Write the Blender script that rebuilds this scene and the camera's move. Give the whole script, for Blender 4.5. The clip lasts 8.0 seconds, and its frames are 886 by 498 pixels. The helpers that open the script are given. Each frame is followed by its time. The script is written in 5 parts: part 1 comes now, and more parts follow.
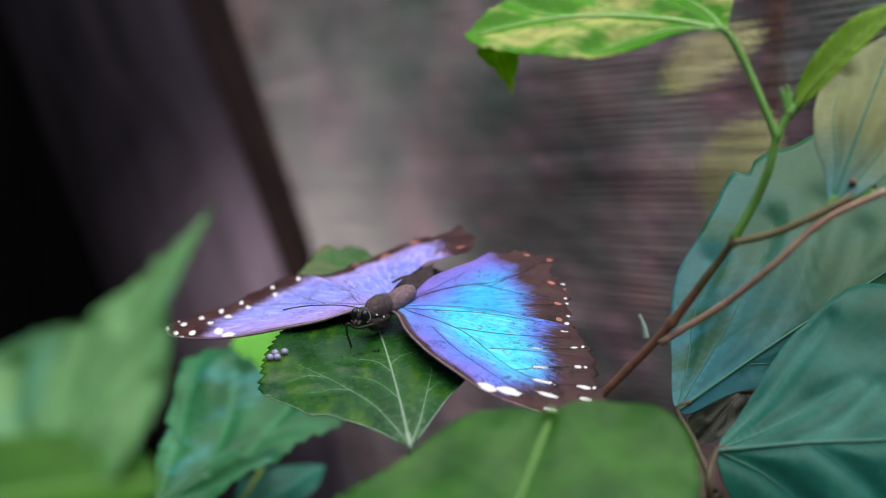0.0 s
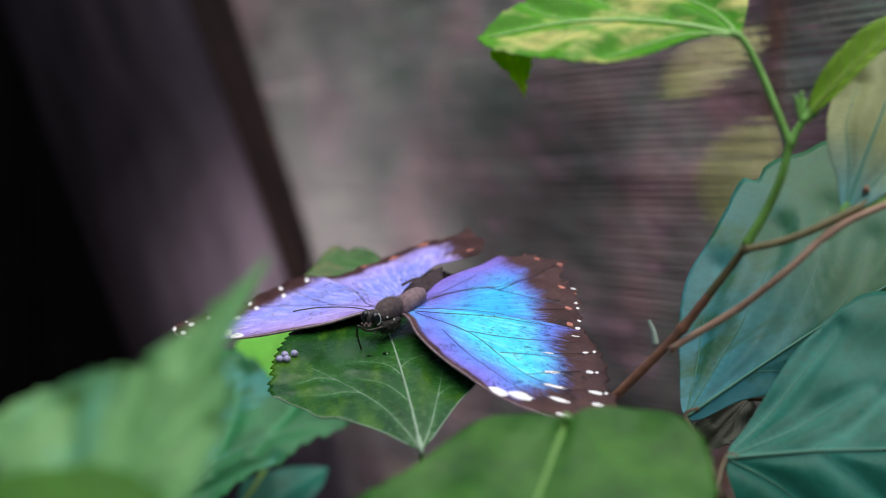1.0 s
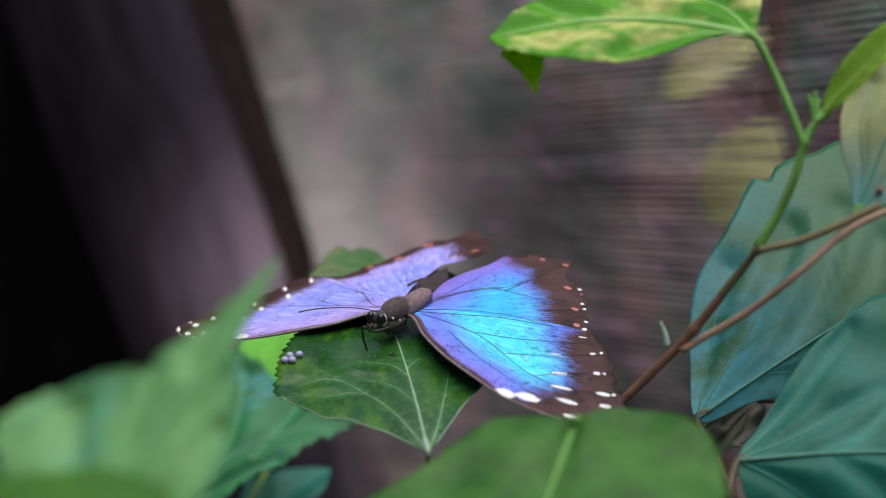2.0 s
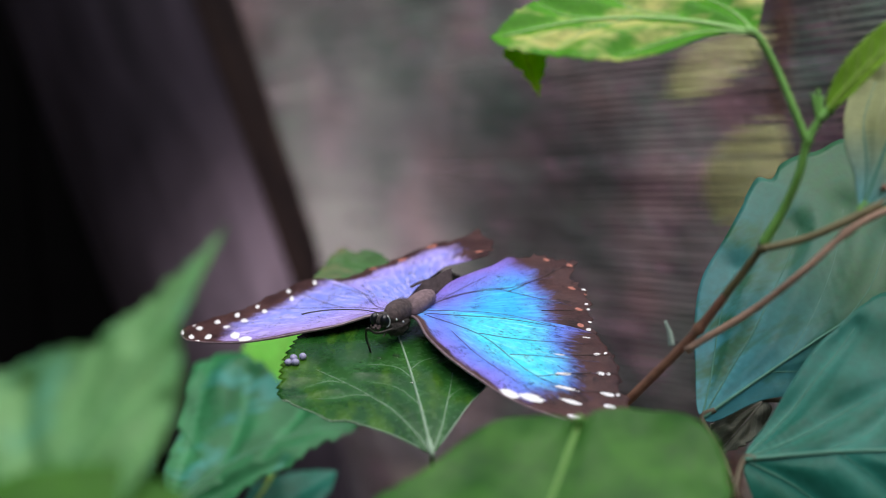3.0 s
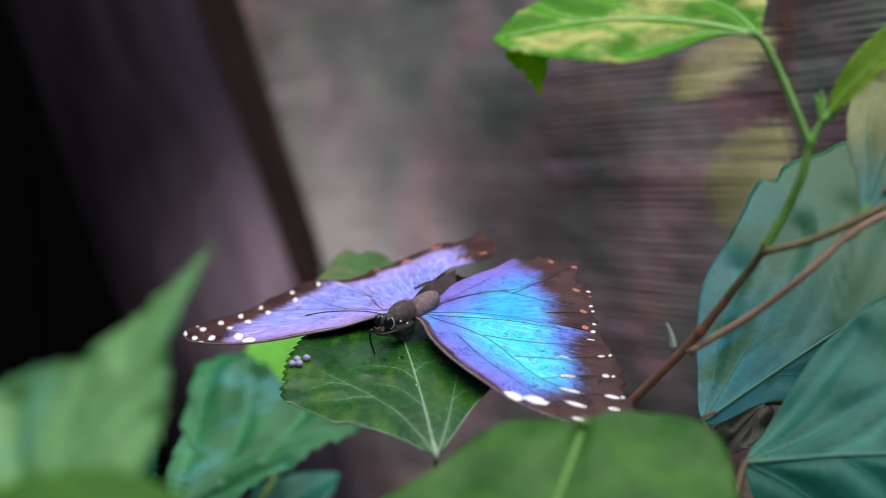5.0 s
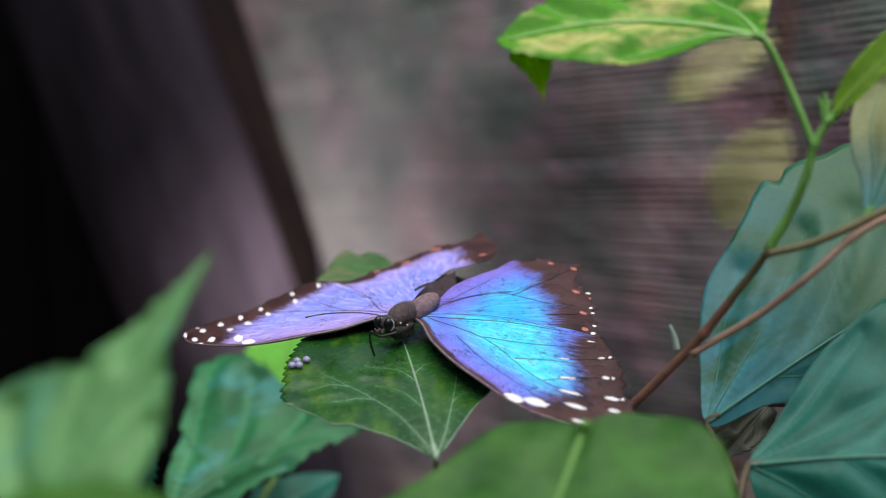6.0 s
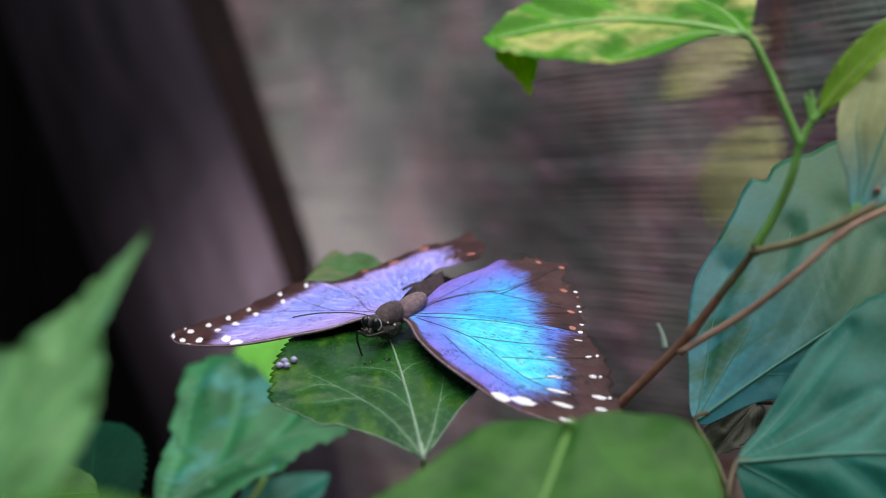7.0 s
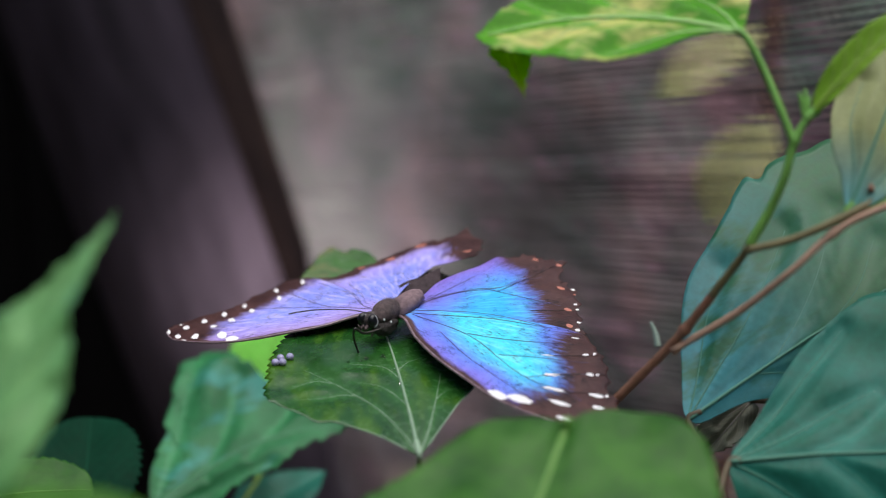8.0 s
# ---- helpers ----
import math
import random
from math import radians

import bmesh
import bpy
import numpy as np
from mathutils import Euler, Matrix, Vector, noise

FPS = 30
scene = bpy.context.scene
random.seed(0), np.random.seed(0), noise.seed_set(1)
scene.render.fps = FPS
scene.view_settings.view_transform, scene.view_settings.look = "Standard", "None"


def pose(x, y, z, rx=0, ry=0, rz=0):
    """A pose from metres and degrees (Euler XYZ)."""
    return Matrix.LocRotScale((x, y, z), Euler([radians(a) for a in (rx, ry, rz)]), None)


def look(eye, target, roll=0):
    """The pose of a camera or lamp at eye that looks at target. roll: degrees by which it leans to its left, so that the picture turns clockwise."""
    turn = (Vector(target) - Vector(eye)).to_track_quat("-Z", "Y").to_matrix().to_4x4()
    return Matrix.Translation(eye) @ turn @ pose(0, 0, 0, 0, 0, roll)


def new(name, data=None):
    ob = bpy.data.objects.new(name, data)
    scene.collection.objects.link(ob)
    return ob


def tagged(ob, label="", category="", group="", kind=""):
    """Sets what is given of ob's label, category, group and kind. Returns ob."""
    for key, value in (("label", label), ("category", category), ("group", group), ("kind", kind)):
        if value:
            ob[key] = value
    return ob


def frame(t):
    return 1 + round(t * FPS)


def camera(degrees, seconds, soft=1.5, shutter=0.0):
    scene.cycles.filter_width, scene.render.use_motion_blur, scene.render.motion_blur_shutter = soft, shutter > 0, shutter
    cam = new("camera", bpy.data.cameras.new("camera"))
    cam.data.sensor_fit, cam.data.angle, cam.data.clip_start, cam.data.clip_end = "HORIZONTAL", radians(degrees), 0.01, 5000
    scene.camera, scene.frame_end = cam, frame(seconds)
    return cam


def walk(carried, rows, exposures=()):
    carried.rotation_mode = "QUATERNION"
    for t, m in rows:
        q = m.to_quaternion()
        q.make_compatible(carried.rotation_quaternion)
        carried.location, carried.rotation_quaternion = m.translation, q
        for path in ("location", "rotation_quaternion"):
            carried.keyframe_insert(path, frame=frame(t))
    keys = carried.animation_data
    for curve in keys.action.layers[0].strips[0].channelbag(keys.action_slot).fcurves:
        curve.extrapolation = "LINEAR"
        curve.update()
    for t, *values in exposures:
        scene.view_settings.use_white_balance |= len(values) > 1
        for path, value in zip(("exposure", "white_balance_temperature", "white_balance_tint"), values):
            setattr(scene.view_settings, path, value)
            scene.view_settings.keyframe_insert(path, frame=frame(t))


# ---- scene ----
# Camera: handheld close view of a butterfly, 30 degrees across, shallow focus.
cam = camera(30, 8.0, soft=1.0)
cam.data.dof.use_dof = True
cam.data.dof.focus_distance = 0.495
cam.data.dof.aperture_fstop = 6.6
PATH = [
    (0, 0.00642, -0.00475, 1.20121, 71.840, 0.239, -0.076),
    (0.5, 0.00491, -0.00402, 1.20170, 71.825, 0.126, -0.140),
    (1, 0.00062, -0.00250, 1.20113, 71.870, -0.474, -0.131),
    (1.5, -0.00207, -0.00091, 1.20059, 71.880, -0.695, -0.176),
    (3, -0.00070, 0.00104, 1.19943, 71.978, -0.097, -0.082),
    (3.5, -0.00000, -0.00000, 1.20000, 72.000, -0.000, 0.000),
    (4, 0.00040, 0.00022, 1.19971, 72.003, -0.049, 0.060),
    (4.5, -0.00087, 0.00209, 1.19902, 72.013, -0.201, 0.065),
    (6, -0.00151, 0.00266, 1.19966, 72.008, -0.246, 0.024),
    (6.5, -0.00056, 0.00280, 1.19976, 72.012, -0.152, -0.154),
    (7, 0.00079, 0.00269, 1.19963, 71.989, -0.038, -0.234),
    (7.5, 0.00169, 0.00430, 1.19852, 71.994, -0.135, -0.284),
    (8, 0.00036, 0.00419, 1.19913, 71.888, -0.333, -0.300),
]
walk(cam, [(t, pose(*p)) for t, *p in PATH])

# ---- world, light ----
world = bpy.data.worlds.new("sky")
scene.world = world
world.use_nodes = True
wn = world.node_tree
sky = wn.nodes.new("ShaderNodeTexSky")
sky.sky_type = "NISHITA"
sky.sun_disc = False
sky.sun_elevation = radians(66)
sky.sun_rotation = radians(25)
wn.nodes["Background"].inputs["Strength"].default_value = 0.12
wn.links.new(sky.outputs["Color"], wn.nodes["Background"].inputs["Color"])
sun_data = bpy.data.lights.new("sun", "SUN")
sun_data.energy = 4.9
sun_data.angle = radians(78)
sun_data.color = (1.0, 0.95, 0.9)
sun = new("sun", sun_data)
sun.matrix_world = look((0.48, 0.58, 4.0), (0, 0.5, 1.0))
scene.view_settings.exposure = 0.0


# ---- materials ----
def nodes(name, rough=0.5, metal=0.0, spec=0.5):
    m = bpy.data.materials.new(name)
    m.use_nodes = True
    nt = m.node_tree
    b = nt.nodes["Principled BSDF"]
    b.inputs["Roughness"].default_value = rough
    b.inputs["Metallic"].default_value = metal
    b.inputs["Specular IOR Level"].default_value = spec
    return m, nt, b


def noise_tex(nt, scale, detail=4.0, rough=0.55, coord="Object", stretch=None):
    tc = nt.nodes.new("ShaderNodeTexCoord")
    n = nt.nodes.new("ShaderNodeTexNoise")
    n.inputs["Scale"].default_value = scale
    n.inputs["Detail"].default_value = detail
    n.inputs["Roughness"].default_value = rough
    src = tc.outputs[coord]
    if stretch:
        mp = nt.nodes.new("ShaderNodeMapping")
        mp.inputs["Scale"].default_value = stretch
        nt.links.new(src, mp.inputs["Vector"])
        src = mp.outputs["Vector"]
    nt.links.new(src, n.inputs["Vector"])
    return n.outputs["Fac"]


def ramp(nt, fac, stops):
    r = nt.nodes.new("ShaderNodeValToRGB")
    el = r.color_ramp.elements
    while len(el) < len(stops):
        el.new(0.5)
    for e, (p, c) in zip(el, stops):
        e.position = p
        e.color = (*c, 1)
    nt.links.new(fac, r.inputs["Fac"])
    return r.outputs["Color"]


def mix(nt, fac, a, b, mode="MIX"):
    m = nt.nodes.new("ShaderNodeMix")
    m.data_type = "RGBA"
    m.blend_type = mode
    for sock, v in ((m.inputs[0], fac), (m.inputs[6], a), (m.inputs[7], b)):
        if isinstance(v, (int, float)):
            sock.default_value = v
        elif isinstance(v, tuple):
            sock.default_value = (*v, 1)
        else:
            nt.links.new(v, sock)
    return m.outputs[2]


def math_node(nt, op, a, b=None, c=None):
    m = nt.nodes.new("ShaderNodeMath")
    m.operation = op
    for sock, v in zip(m.inputs, (a, b, c)):
        if v is None:
            continue
        if isinstance(v, (int, float)):
            sock.default_value = v
        else:
            nt.links.new(v, sock)
    return m.outputs[0]


def bump(nt, b, height, strength=0.3, dist=0.001):
    n = nt.nodes.new("ShaderNodeBump")
    n.inputs["Strength"].default_value = strength
    n.inputs["Distance"].default_value = dist
    nt.links.new(height, n.inputs["Height"])
    nt.links.new(n.outputs["Normal"], b.inputs["Normal"])


def leaf_material(name, dark, light, rough=0.38, spec=0.5, blotch=None, blotch_at=0.58, lines=0.35, through_light=0.2, far_end=None, grit=0.3, web_strength=0.05, far_at=0.35, vein_pale=0.45, patch=28):
    """Leaf blade: mottled green, paler along the side veins, fine cell grain, some light passes through."""
    m, nt, b = nodes(name, rough, 0.0, spec)
    big = noise_tex(nt, patch, 3)
    fine = noise_tex(nt, 420, 3)
    col = ramp(nt, big, [(0.32, dark), (0.68, light)])
    uv = nt.nodes.new("ShaderNodeUVMap")
    sep = nt.nodes.new("ShaderNodeSeparateXYZ")
    nt.links.new(uv.outputs["UV"], sep.inputs[0])
    across = math_node(nt, "ABSOLUTE", math_node(nt, "MULTIPLY_ADD", sep.outputs[0], 2.0, -1.0))
    phase = math_node(nt, "MULTIPLY_ADD", across, -0.42, sep.outputs[1])
    wave = math_node(nt, "SINE", math_node(nt, "MULTIPLY", phase, 56.0))
    line = math_node(nt, "POWER", math_node(nt, "MULTIPLY_ADD", wave, 0.5, 0.5), 9.0)
    pale = tuple(min(1, c * 1.5 + 0.012) for c in light)
    col = mix(nt, math_node(nt, "MULTIPLY", line, lines), col, pale)
    tc = nt.nodes.new("ShaderNodeTexCoord")
    cells = nt.nodes.new("ShaderNodeTexVoronoi")
    cells.feature = "DISTANCE_TO_EDGE"
    cells.inputs["Scale"].default_value = 230
    nt.links.new(tc.outputs["Object"], cells.inputs["Vector"])
    web = ramp(nt, cells.outputs["Distance"], [(0.0, (1, 1, 1)), (0.10, (0, 0, 0))])
    col = mix(nt, math_node(nt, "MULTIPLY", web, web_strength), col, pale)
    along = nt.nodes.new("ShaderNodeAttribute")
    along.attribute_name = "vein"
    col = mix(nt, math_node(nt, "MULTIPLY", along.outputs["Fac"], vein_pale), col, pale)
    if far_end:
        toward = math_node(nt, "ADD", sep.outputs[1], math_node(nt, "MULTIPLY_ADD", big, 0.4, -0.2))
        col = mix(nt, ramp(nt, toward, [(far_at, (0, 0, 0)), (far_at + 0.45, (1, 1, 1))]), col, far_end)
    if blotch:
        wide = noise_tex(nt, 46, 4, 0.6, stretch=(1.6, 0.7, 1.0))
        mask = ramp(nt, wide, [(blotch_at - 0.05, (0, 0, 0)), (blotch_at + 0.06, (1, 1, 1))])
        col = mix(nt, mask, col, blotch)
    col = mix(nt, 0.5, col, ramp(nt, fine, [(0.3, (0.6, 0.6, 0.6)), (0.7, (1.0, 1.0, 1.0))]), "MULTIPLY")
    nt.links.new(col, b.inputs["Base Color"])
    nt.links.new(ramp(nt, fine, [(0.3, (rough * 0.85,) * 3), (0.7, (min(1, rough * 1.3),) * 3)]), b.inputs["Roughness"])
    bump(nt, b, math_node(nt, "ADD", math_node(nt, "MULTIPLY", web, -web_strength * 6), math_node(nt, "ADD", fine, math_node(nt, "MULTIPLY", big, 2.5))), grit, 0.0005)
    tl = nt.nodes.new("ShaderNodeBsdfTranslucent")
    nt.links.new(mix(nt, 1.0, col, (1.0, 1.25, 0.5), "MULTIPLY"), tl.inputs["Color"])
    ms = nt.nodes.new("ShaderNodeMixShader")
    ms.inputs[0].default_value = through_light
    nt.links.new(b.outputs[0], ms.inputs[1])
    nt.links.new(tl.outputs[0], ms.inputs[2])
    nt.links.new(ms.outputs[0], nt.nodes["Material Output"].inputs["Surface"])
    return m


def plain(name, c1, c2, rough, scale, bump_strength=0.3, bump_dist=0.0005, stretch=None, spec=0.5, metal=0.0):
    m, nt, b = nodes(name, rough, metal, spec)
    n = noise_tex(nt, scale, 5, 0.6, stretch=stretch)
    n2 = noise_tex(nt, scale * 7, 3, 0.6, stretch=stretch)
    both = math_node(nt, "MULTIPLY_ADD", n2, 0.4, math_node(nt, "MULTIPLY", n, 0.6))
    nt.links.new(ramp(nt, both, [(0.32, c1), (0.68, c2)]), b.inputs["Base Color"])
    bump(nt, b, both, bump_strength, bump_dist)
    return m


LEAF_PERCH = leaf_material("leaf_glossy_dark", (0.003, 0.042, 0.005), (0.032, 0.147, 0.023), 0.24, 0.65, blotch=(0.058, 0.165, 0.014), blotch_at=0.58, lines=0.04, web_strength=0.03, grit=0.14)
LEAF_DEEP = leaf_material("leaf_deep_green", (0.0015, 0.026, 0.013), (0.0045, 0.046, 0.024), 0.5, 0.04, lines=0.1, web_strength=0.02)
LEAF_NEAR = leaf_material("leaf_soft_green", (0.012, 0.084, 0.006), (0.062, 0.185, 0.030), 0.45, 0.2, lines=0.0, patch=62, vein_pale=0.12, web_strength=0.02)
LEAF_LOW = leaf_material("leaf_grass_green", (0.020, 0.105, 0.006), (0.060, 0.185, 0.018), 0.5, 0.15, lines=0.05)
# the sky's blue reflection on the gloss, put into the base colour
LEAF_TEAL = leaf_material("leaf_sky_sheen", (0.026, 0.200, 0.215), (0.070, 0.315, 0.385), 0.38, 0.40, blotch=(0.024, 0.140, 0.070), blotch_at=0.56, far_end=(0.030, 0.140, 0.056), far_at=0.18, grit=0.10, lines=0.08, web_strength=0.02)
# bluish blotches are sheen painted into the green
LEAF_FRESH = leaf_material("leaf_fresh", (0.012, 0.112, 0.036), (0.055, 0.300, 0.115), 0.42, 0.3, blotch=(0.060, 0.32, 0.26), blotch_at=0.60, lines=0.08, web_strength=0.02, grit=0.15)
# blue near the base is painted sky sheen, the olive end its own
LEAF_PALE = leaf_material("leaf_olive_sky_sheen", (0.06, 0.26, 0.31), (0.12, 0.38, 0.40), 0.42, 0.3, far_end=(0.38, 0.42, 0.20), far_at=-0.05, grit=0.12, lines=0.08, web_strength=0.02)
# sky sheen painted over the whole blade
LEAF_BLUE = leaf_material("leaf_blue_sheen", (0.006, 0.116, 0.064), (0.028, 0.220, 0.178), 0.42, 0.3, lines=0.08, web_strength=0.02, grit=0.12)
LEAF_LIME = leaf_material("leaf_lime", (0.27, 0.86, 0.11), (0.38, 0.92, 0.18), 0.5, 0.2, through_light=0.3)
LEAF_LEFT = leaf_material("leaf_mottled", (0.068, 0.228, 0.066), (0.165, 0.352, 0.135), 0.5, 0.2, blotch=(0.11, 0.34, 0.20), blotch_at=0.60, lines=0.06, patch=55, through_light=0.1)
LEAF_TOP = leaf_material("leaf_variegated", (0.06, 0.30, 0.008), (0.13, 0.43, 0.02), 0.42, 0.22, blotch=(0.74, 0.72, 0.26), blotch_at=0.515, through_light=0.4, lines=0.1)
LEAF_OLIVE = leaf_material("leaf_olive_underside", (0.50, 0.68, 0.014), (0.62, 0.78, 0.03), 0.55, 0.2, through_light=0.85)
LEAF_BACK = leaf_material("leaf_spotted", (0.035, 0.12, 0.025), (0.06, 0.18, 0.035), 0.5, 0.4, blotch=(0.20, 0.19, 0.08), blotch_at=0.55)
LEAF_YOUNG = leaf_material("leaf_young", (0.22, 0.45, 0.03), (0.36, 0.60, 0.07), 0.40, 0.45, through_light=0.3)
LEAF_AGED = leaf_material("leaf_dry", (0.13, 0.145, 0.11), (0.26, 0.265, 0.20), 0.6, 0.3, blotch=(0.06, 0.11, 0.05), blotch_at=0.55)
LEAF_FAR = leaf_material("leaf_yellow_green", (0.46, 0.45, 0.20), (0.60, 0.57, 0.30), 0.6, 0.2)
VEIN_PALE = plain("vein_pale", (0.20, 0.32, 0.22), (0.32, 0.44, 0.32), 0.42, 300)
VEIN_DRY = plain("vein_dry", (0.24, 0.23, 0.19), (0.36, 0.35, 0.29), 0.6, 300)
VEIN_DIM = plain("vein_dim", (0.06, 0.21, 0.12), (0.10, 0.28, 0.16), 0.5, 300)
VEIN_DEEP = plain("vein_deep_green", (0.004, 0.05, 0.026), (0.008, 0.07, 0.036), 0.5, 300, spec=0.05)
VEIN_LEFT = plain("vein_mid_green", (0.05, 0.19, 0.06), (0.08, 0.24, 0.08), 0.5, 300)
VEIN_TOP = plain("vein_pale_green", (0.24, 0.50, 0.12), (0.34, 0.58, 0.20), 0.5, 300)
VEIN_TEAL = plain("vein_teal", (0.045, 0.185, 0.130), (0.075, 0.245, 0.170), 0.5, 300)
VEIN_NEAR = plain("vein_soft_green", (0.10, 0.25, 0.04), (0.14, 0.30, 0.06), 0.5, 300)
VEIN_YELLOW = plain("vein_yellow", (0.17, 0.30, 0.04), (0.24, 0.38, 0.06), 0.5, 300)
STIPULE = plain("stipule_pale", (0.26, 0.36, 0.30), (0.38, 0.48, 0.42), 0.5, 300)
TWIG = plain("twig_bark", (0.15, 0.068, 0.042), (0.33, 0.165, 0.105), 0.6, 260, 0.6)
TWIG_OLIVE = plain("twig_olive", (0.085, 0.075, 0.030), (0.19, 0.165, 0.075), 0.6, 260, 0.5)
PETIOLE = plain("petiole_brown", (0.050, 0.040, 0.020), (0.120, 0.088, 0.050), 0.6, 260, 0.4)
TWIG_PINK = plain("twig_pink", (0.40, 0.24, 0.17), (0.58, 0.39, 0.29), 0.6, 260, 0.5)
SHOOT = plain("green_shoot", (0.11, 0.29, 0.05), (0.20, 0.44, 0.10), 0.45, 260, 0.3)
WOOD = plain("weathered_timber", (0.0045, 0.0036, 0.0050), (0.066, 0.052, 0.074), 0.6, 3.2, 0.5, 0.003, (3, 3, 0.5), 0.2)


def light_tone_patch(m, at, radius, colour, grain=22):
    """An area mixed into the colour, ragged along the grain: painted light and tones."""
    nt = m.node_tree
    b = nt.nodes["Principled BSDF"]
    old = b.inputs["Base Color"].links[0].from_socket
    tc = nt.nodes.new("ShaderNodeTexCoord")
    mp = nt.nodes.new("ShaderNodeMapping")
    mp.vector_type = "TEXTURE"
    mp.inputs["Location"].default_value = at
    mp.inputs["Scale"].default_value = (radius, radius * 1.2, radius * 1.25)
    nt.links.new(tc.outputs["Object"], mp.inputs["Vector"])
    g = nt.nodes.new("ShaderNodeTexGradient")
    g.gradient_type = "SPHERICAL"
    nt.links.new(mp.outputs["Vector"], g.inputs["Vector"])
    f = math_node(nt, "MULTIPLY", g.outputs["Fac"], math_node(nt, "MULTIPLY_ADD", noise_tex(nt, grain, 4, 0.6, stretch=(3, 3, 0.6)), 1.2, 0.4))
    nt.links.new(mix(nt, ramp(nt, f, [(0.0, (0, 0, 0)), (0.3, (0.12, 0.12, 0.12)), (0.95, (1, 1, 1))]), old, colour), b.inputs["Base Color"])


# light spill low on the log, painted into its colour
light_tone_patch(WOOD, (0.058, -0.022, -0.541), 0.105, (0.40, 0.30, 0.38))
WOOD_SIDE = plain("sawn_edge", (0.024, 0.019, 0.022), (0.105, 0.066, 0.056), 0.8, 8, 0.5, 0.003, (3, 3, 0.5), 0.2)
# near-black colour stands in for the deep shade on the wall
WOOD_DARK = plain("timber_painted_shade", (0.0020, 0.0020, 0.0024), (0.0065, 0.006, 0.0072), 0.7, 6, 0.4, 0.003, (3, 3, 0.5), 0.1)
NET, net_nt, net_b = nodes("shade_net", 0.7, 0.0, 0.2)
net_geo = net_nt.nodes.new("ShaderNodeNewGeometry")
net_tone = ramp(net_nt, net_geo.outputs["Random Per Island"], [(0.0, (0.07, 0.053, 0.064)), (0.5, (0.20, 0.150, 0.176)), (1.0, (0.45, 0.342, 0.388))])
net_hue = ramp(net_nt, noise_tex(net_nt, 20, 5, 0.65, stretch=(0.55, 1, 1.5)), [(0.30, (0.16, 0.34, 0.28)), (0.45, (0.50, 0.78, 0.68)), (0.55, (1.0, 0.70, 0.90)), (0.70, (1.5, 1.05, 1.15))])
net_weave = ramp(net_nt, noise_tex(net_nt, 20, 3, 0.6, stretch=(0.8, 1, 4.2)), [(0.36, (0.25, 0.25, 0.25)), (0.5, (0.9, 0.9, 0.9)), (0.66, (2.0, 1.9, 1.9))])
net_nt.links.new(mix(net_nt, 0.9, mix(net_nt, 0.85, net_tone, net_hue, "MULTIPLY"), net_weave, "MULTIPLY"), net_b.inputs["Base Color"])
# sunlit glow beside the batten, put into the strands' colour in two steps
light_tone_patch(NET, (-0.050, 1.008, 0.880), 0.225, (0.95, 0.78, 0.84), 30)
light_tone_patch(NET, (-0.055, 1.015, 0.875), 0.16, (1.0, 0.85, 0.90), 12)
SOIL = plain("soil", (0.045, 0.035, 0.025), (0.10, 0.08, 0.06), 0.9, 9, 0.8, 0.01)
FUR = plain("brown_fur", (0.034, 0.024, 0.025), (0.170, 0.118, 0.122), 0.6, 900, 1.0, 0.0008)
FACE = plain("dark_face_hair", (0.012, 0.010, 0.010), (0.13, 0.11, 0.11), 0.7, 1100, 1.0, 0.0006)
ABDOMEN = plain("mauve_grey_fur", (0.10, 0.064, 0.074), (0.30, 0.200, 0.225), 0.7, 900, 0.8, 0.0005)
FOLD = plain("dark_inner_wing", (0.020, 0.016, 0.018), (0.085, 0.064, 0.072), 0.9, 600, spec=0.1)
CHITIN = plain("dark_chitin", (0.012, 0.010, 0.010), (0.035, 0.028, 0.025), 0.45, 900, 0.4, 0.0003)
EYE_M = plain("eye_dark", (0.006, 0.006, 0.008), (0.015, 0.016, 0.022), 0.32, 1500, 0.1, 0.0001)
SPOT_W = plain("white_scales", (0.72, 0.72, 0.76), (0.86, 0.86, 0.88), 0.55, 2000, 0.3, 0.0002)
SPOT_R = plain("red_scales", (0.42, 0.13, 0.09), (0.58, 0.24, 0.18), 0.6, 2000, 0.3, 0.0002)
VEIN_W = plain("wing_vein", (0.07, 0.055, 0.13), (0.16, 0.13, 0.24), 0.5, 1500)
VEIN_BROWN = plain("border_vein", (0.014, 0.009, 0.009), (0.035, 0.022, 0.020), 0.5, 1500)
EDGE_W = plain("wing_edge", (0.085, 0.058, 0.068), (0.31, 0.22, 0.26), 0.33, 500, 0.5, spec=0.8)
DROP, drop_nt, drop_b = nodes("clear_water", 0.03)
drop_b.inputs["Transmission Weight"].default_value = 1.0
drop_b.inputs["IOR"].default_value = 1.33
EGG = plain("pearly_egg", (0.26, 0.25, 0.44), (0.42, 0.40, 0.60), 0.3, 800, 0.1)


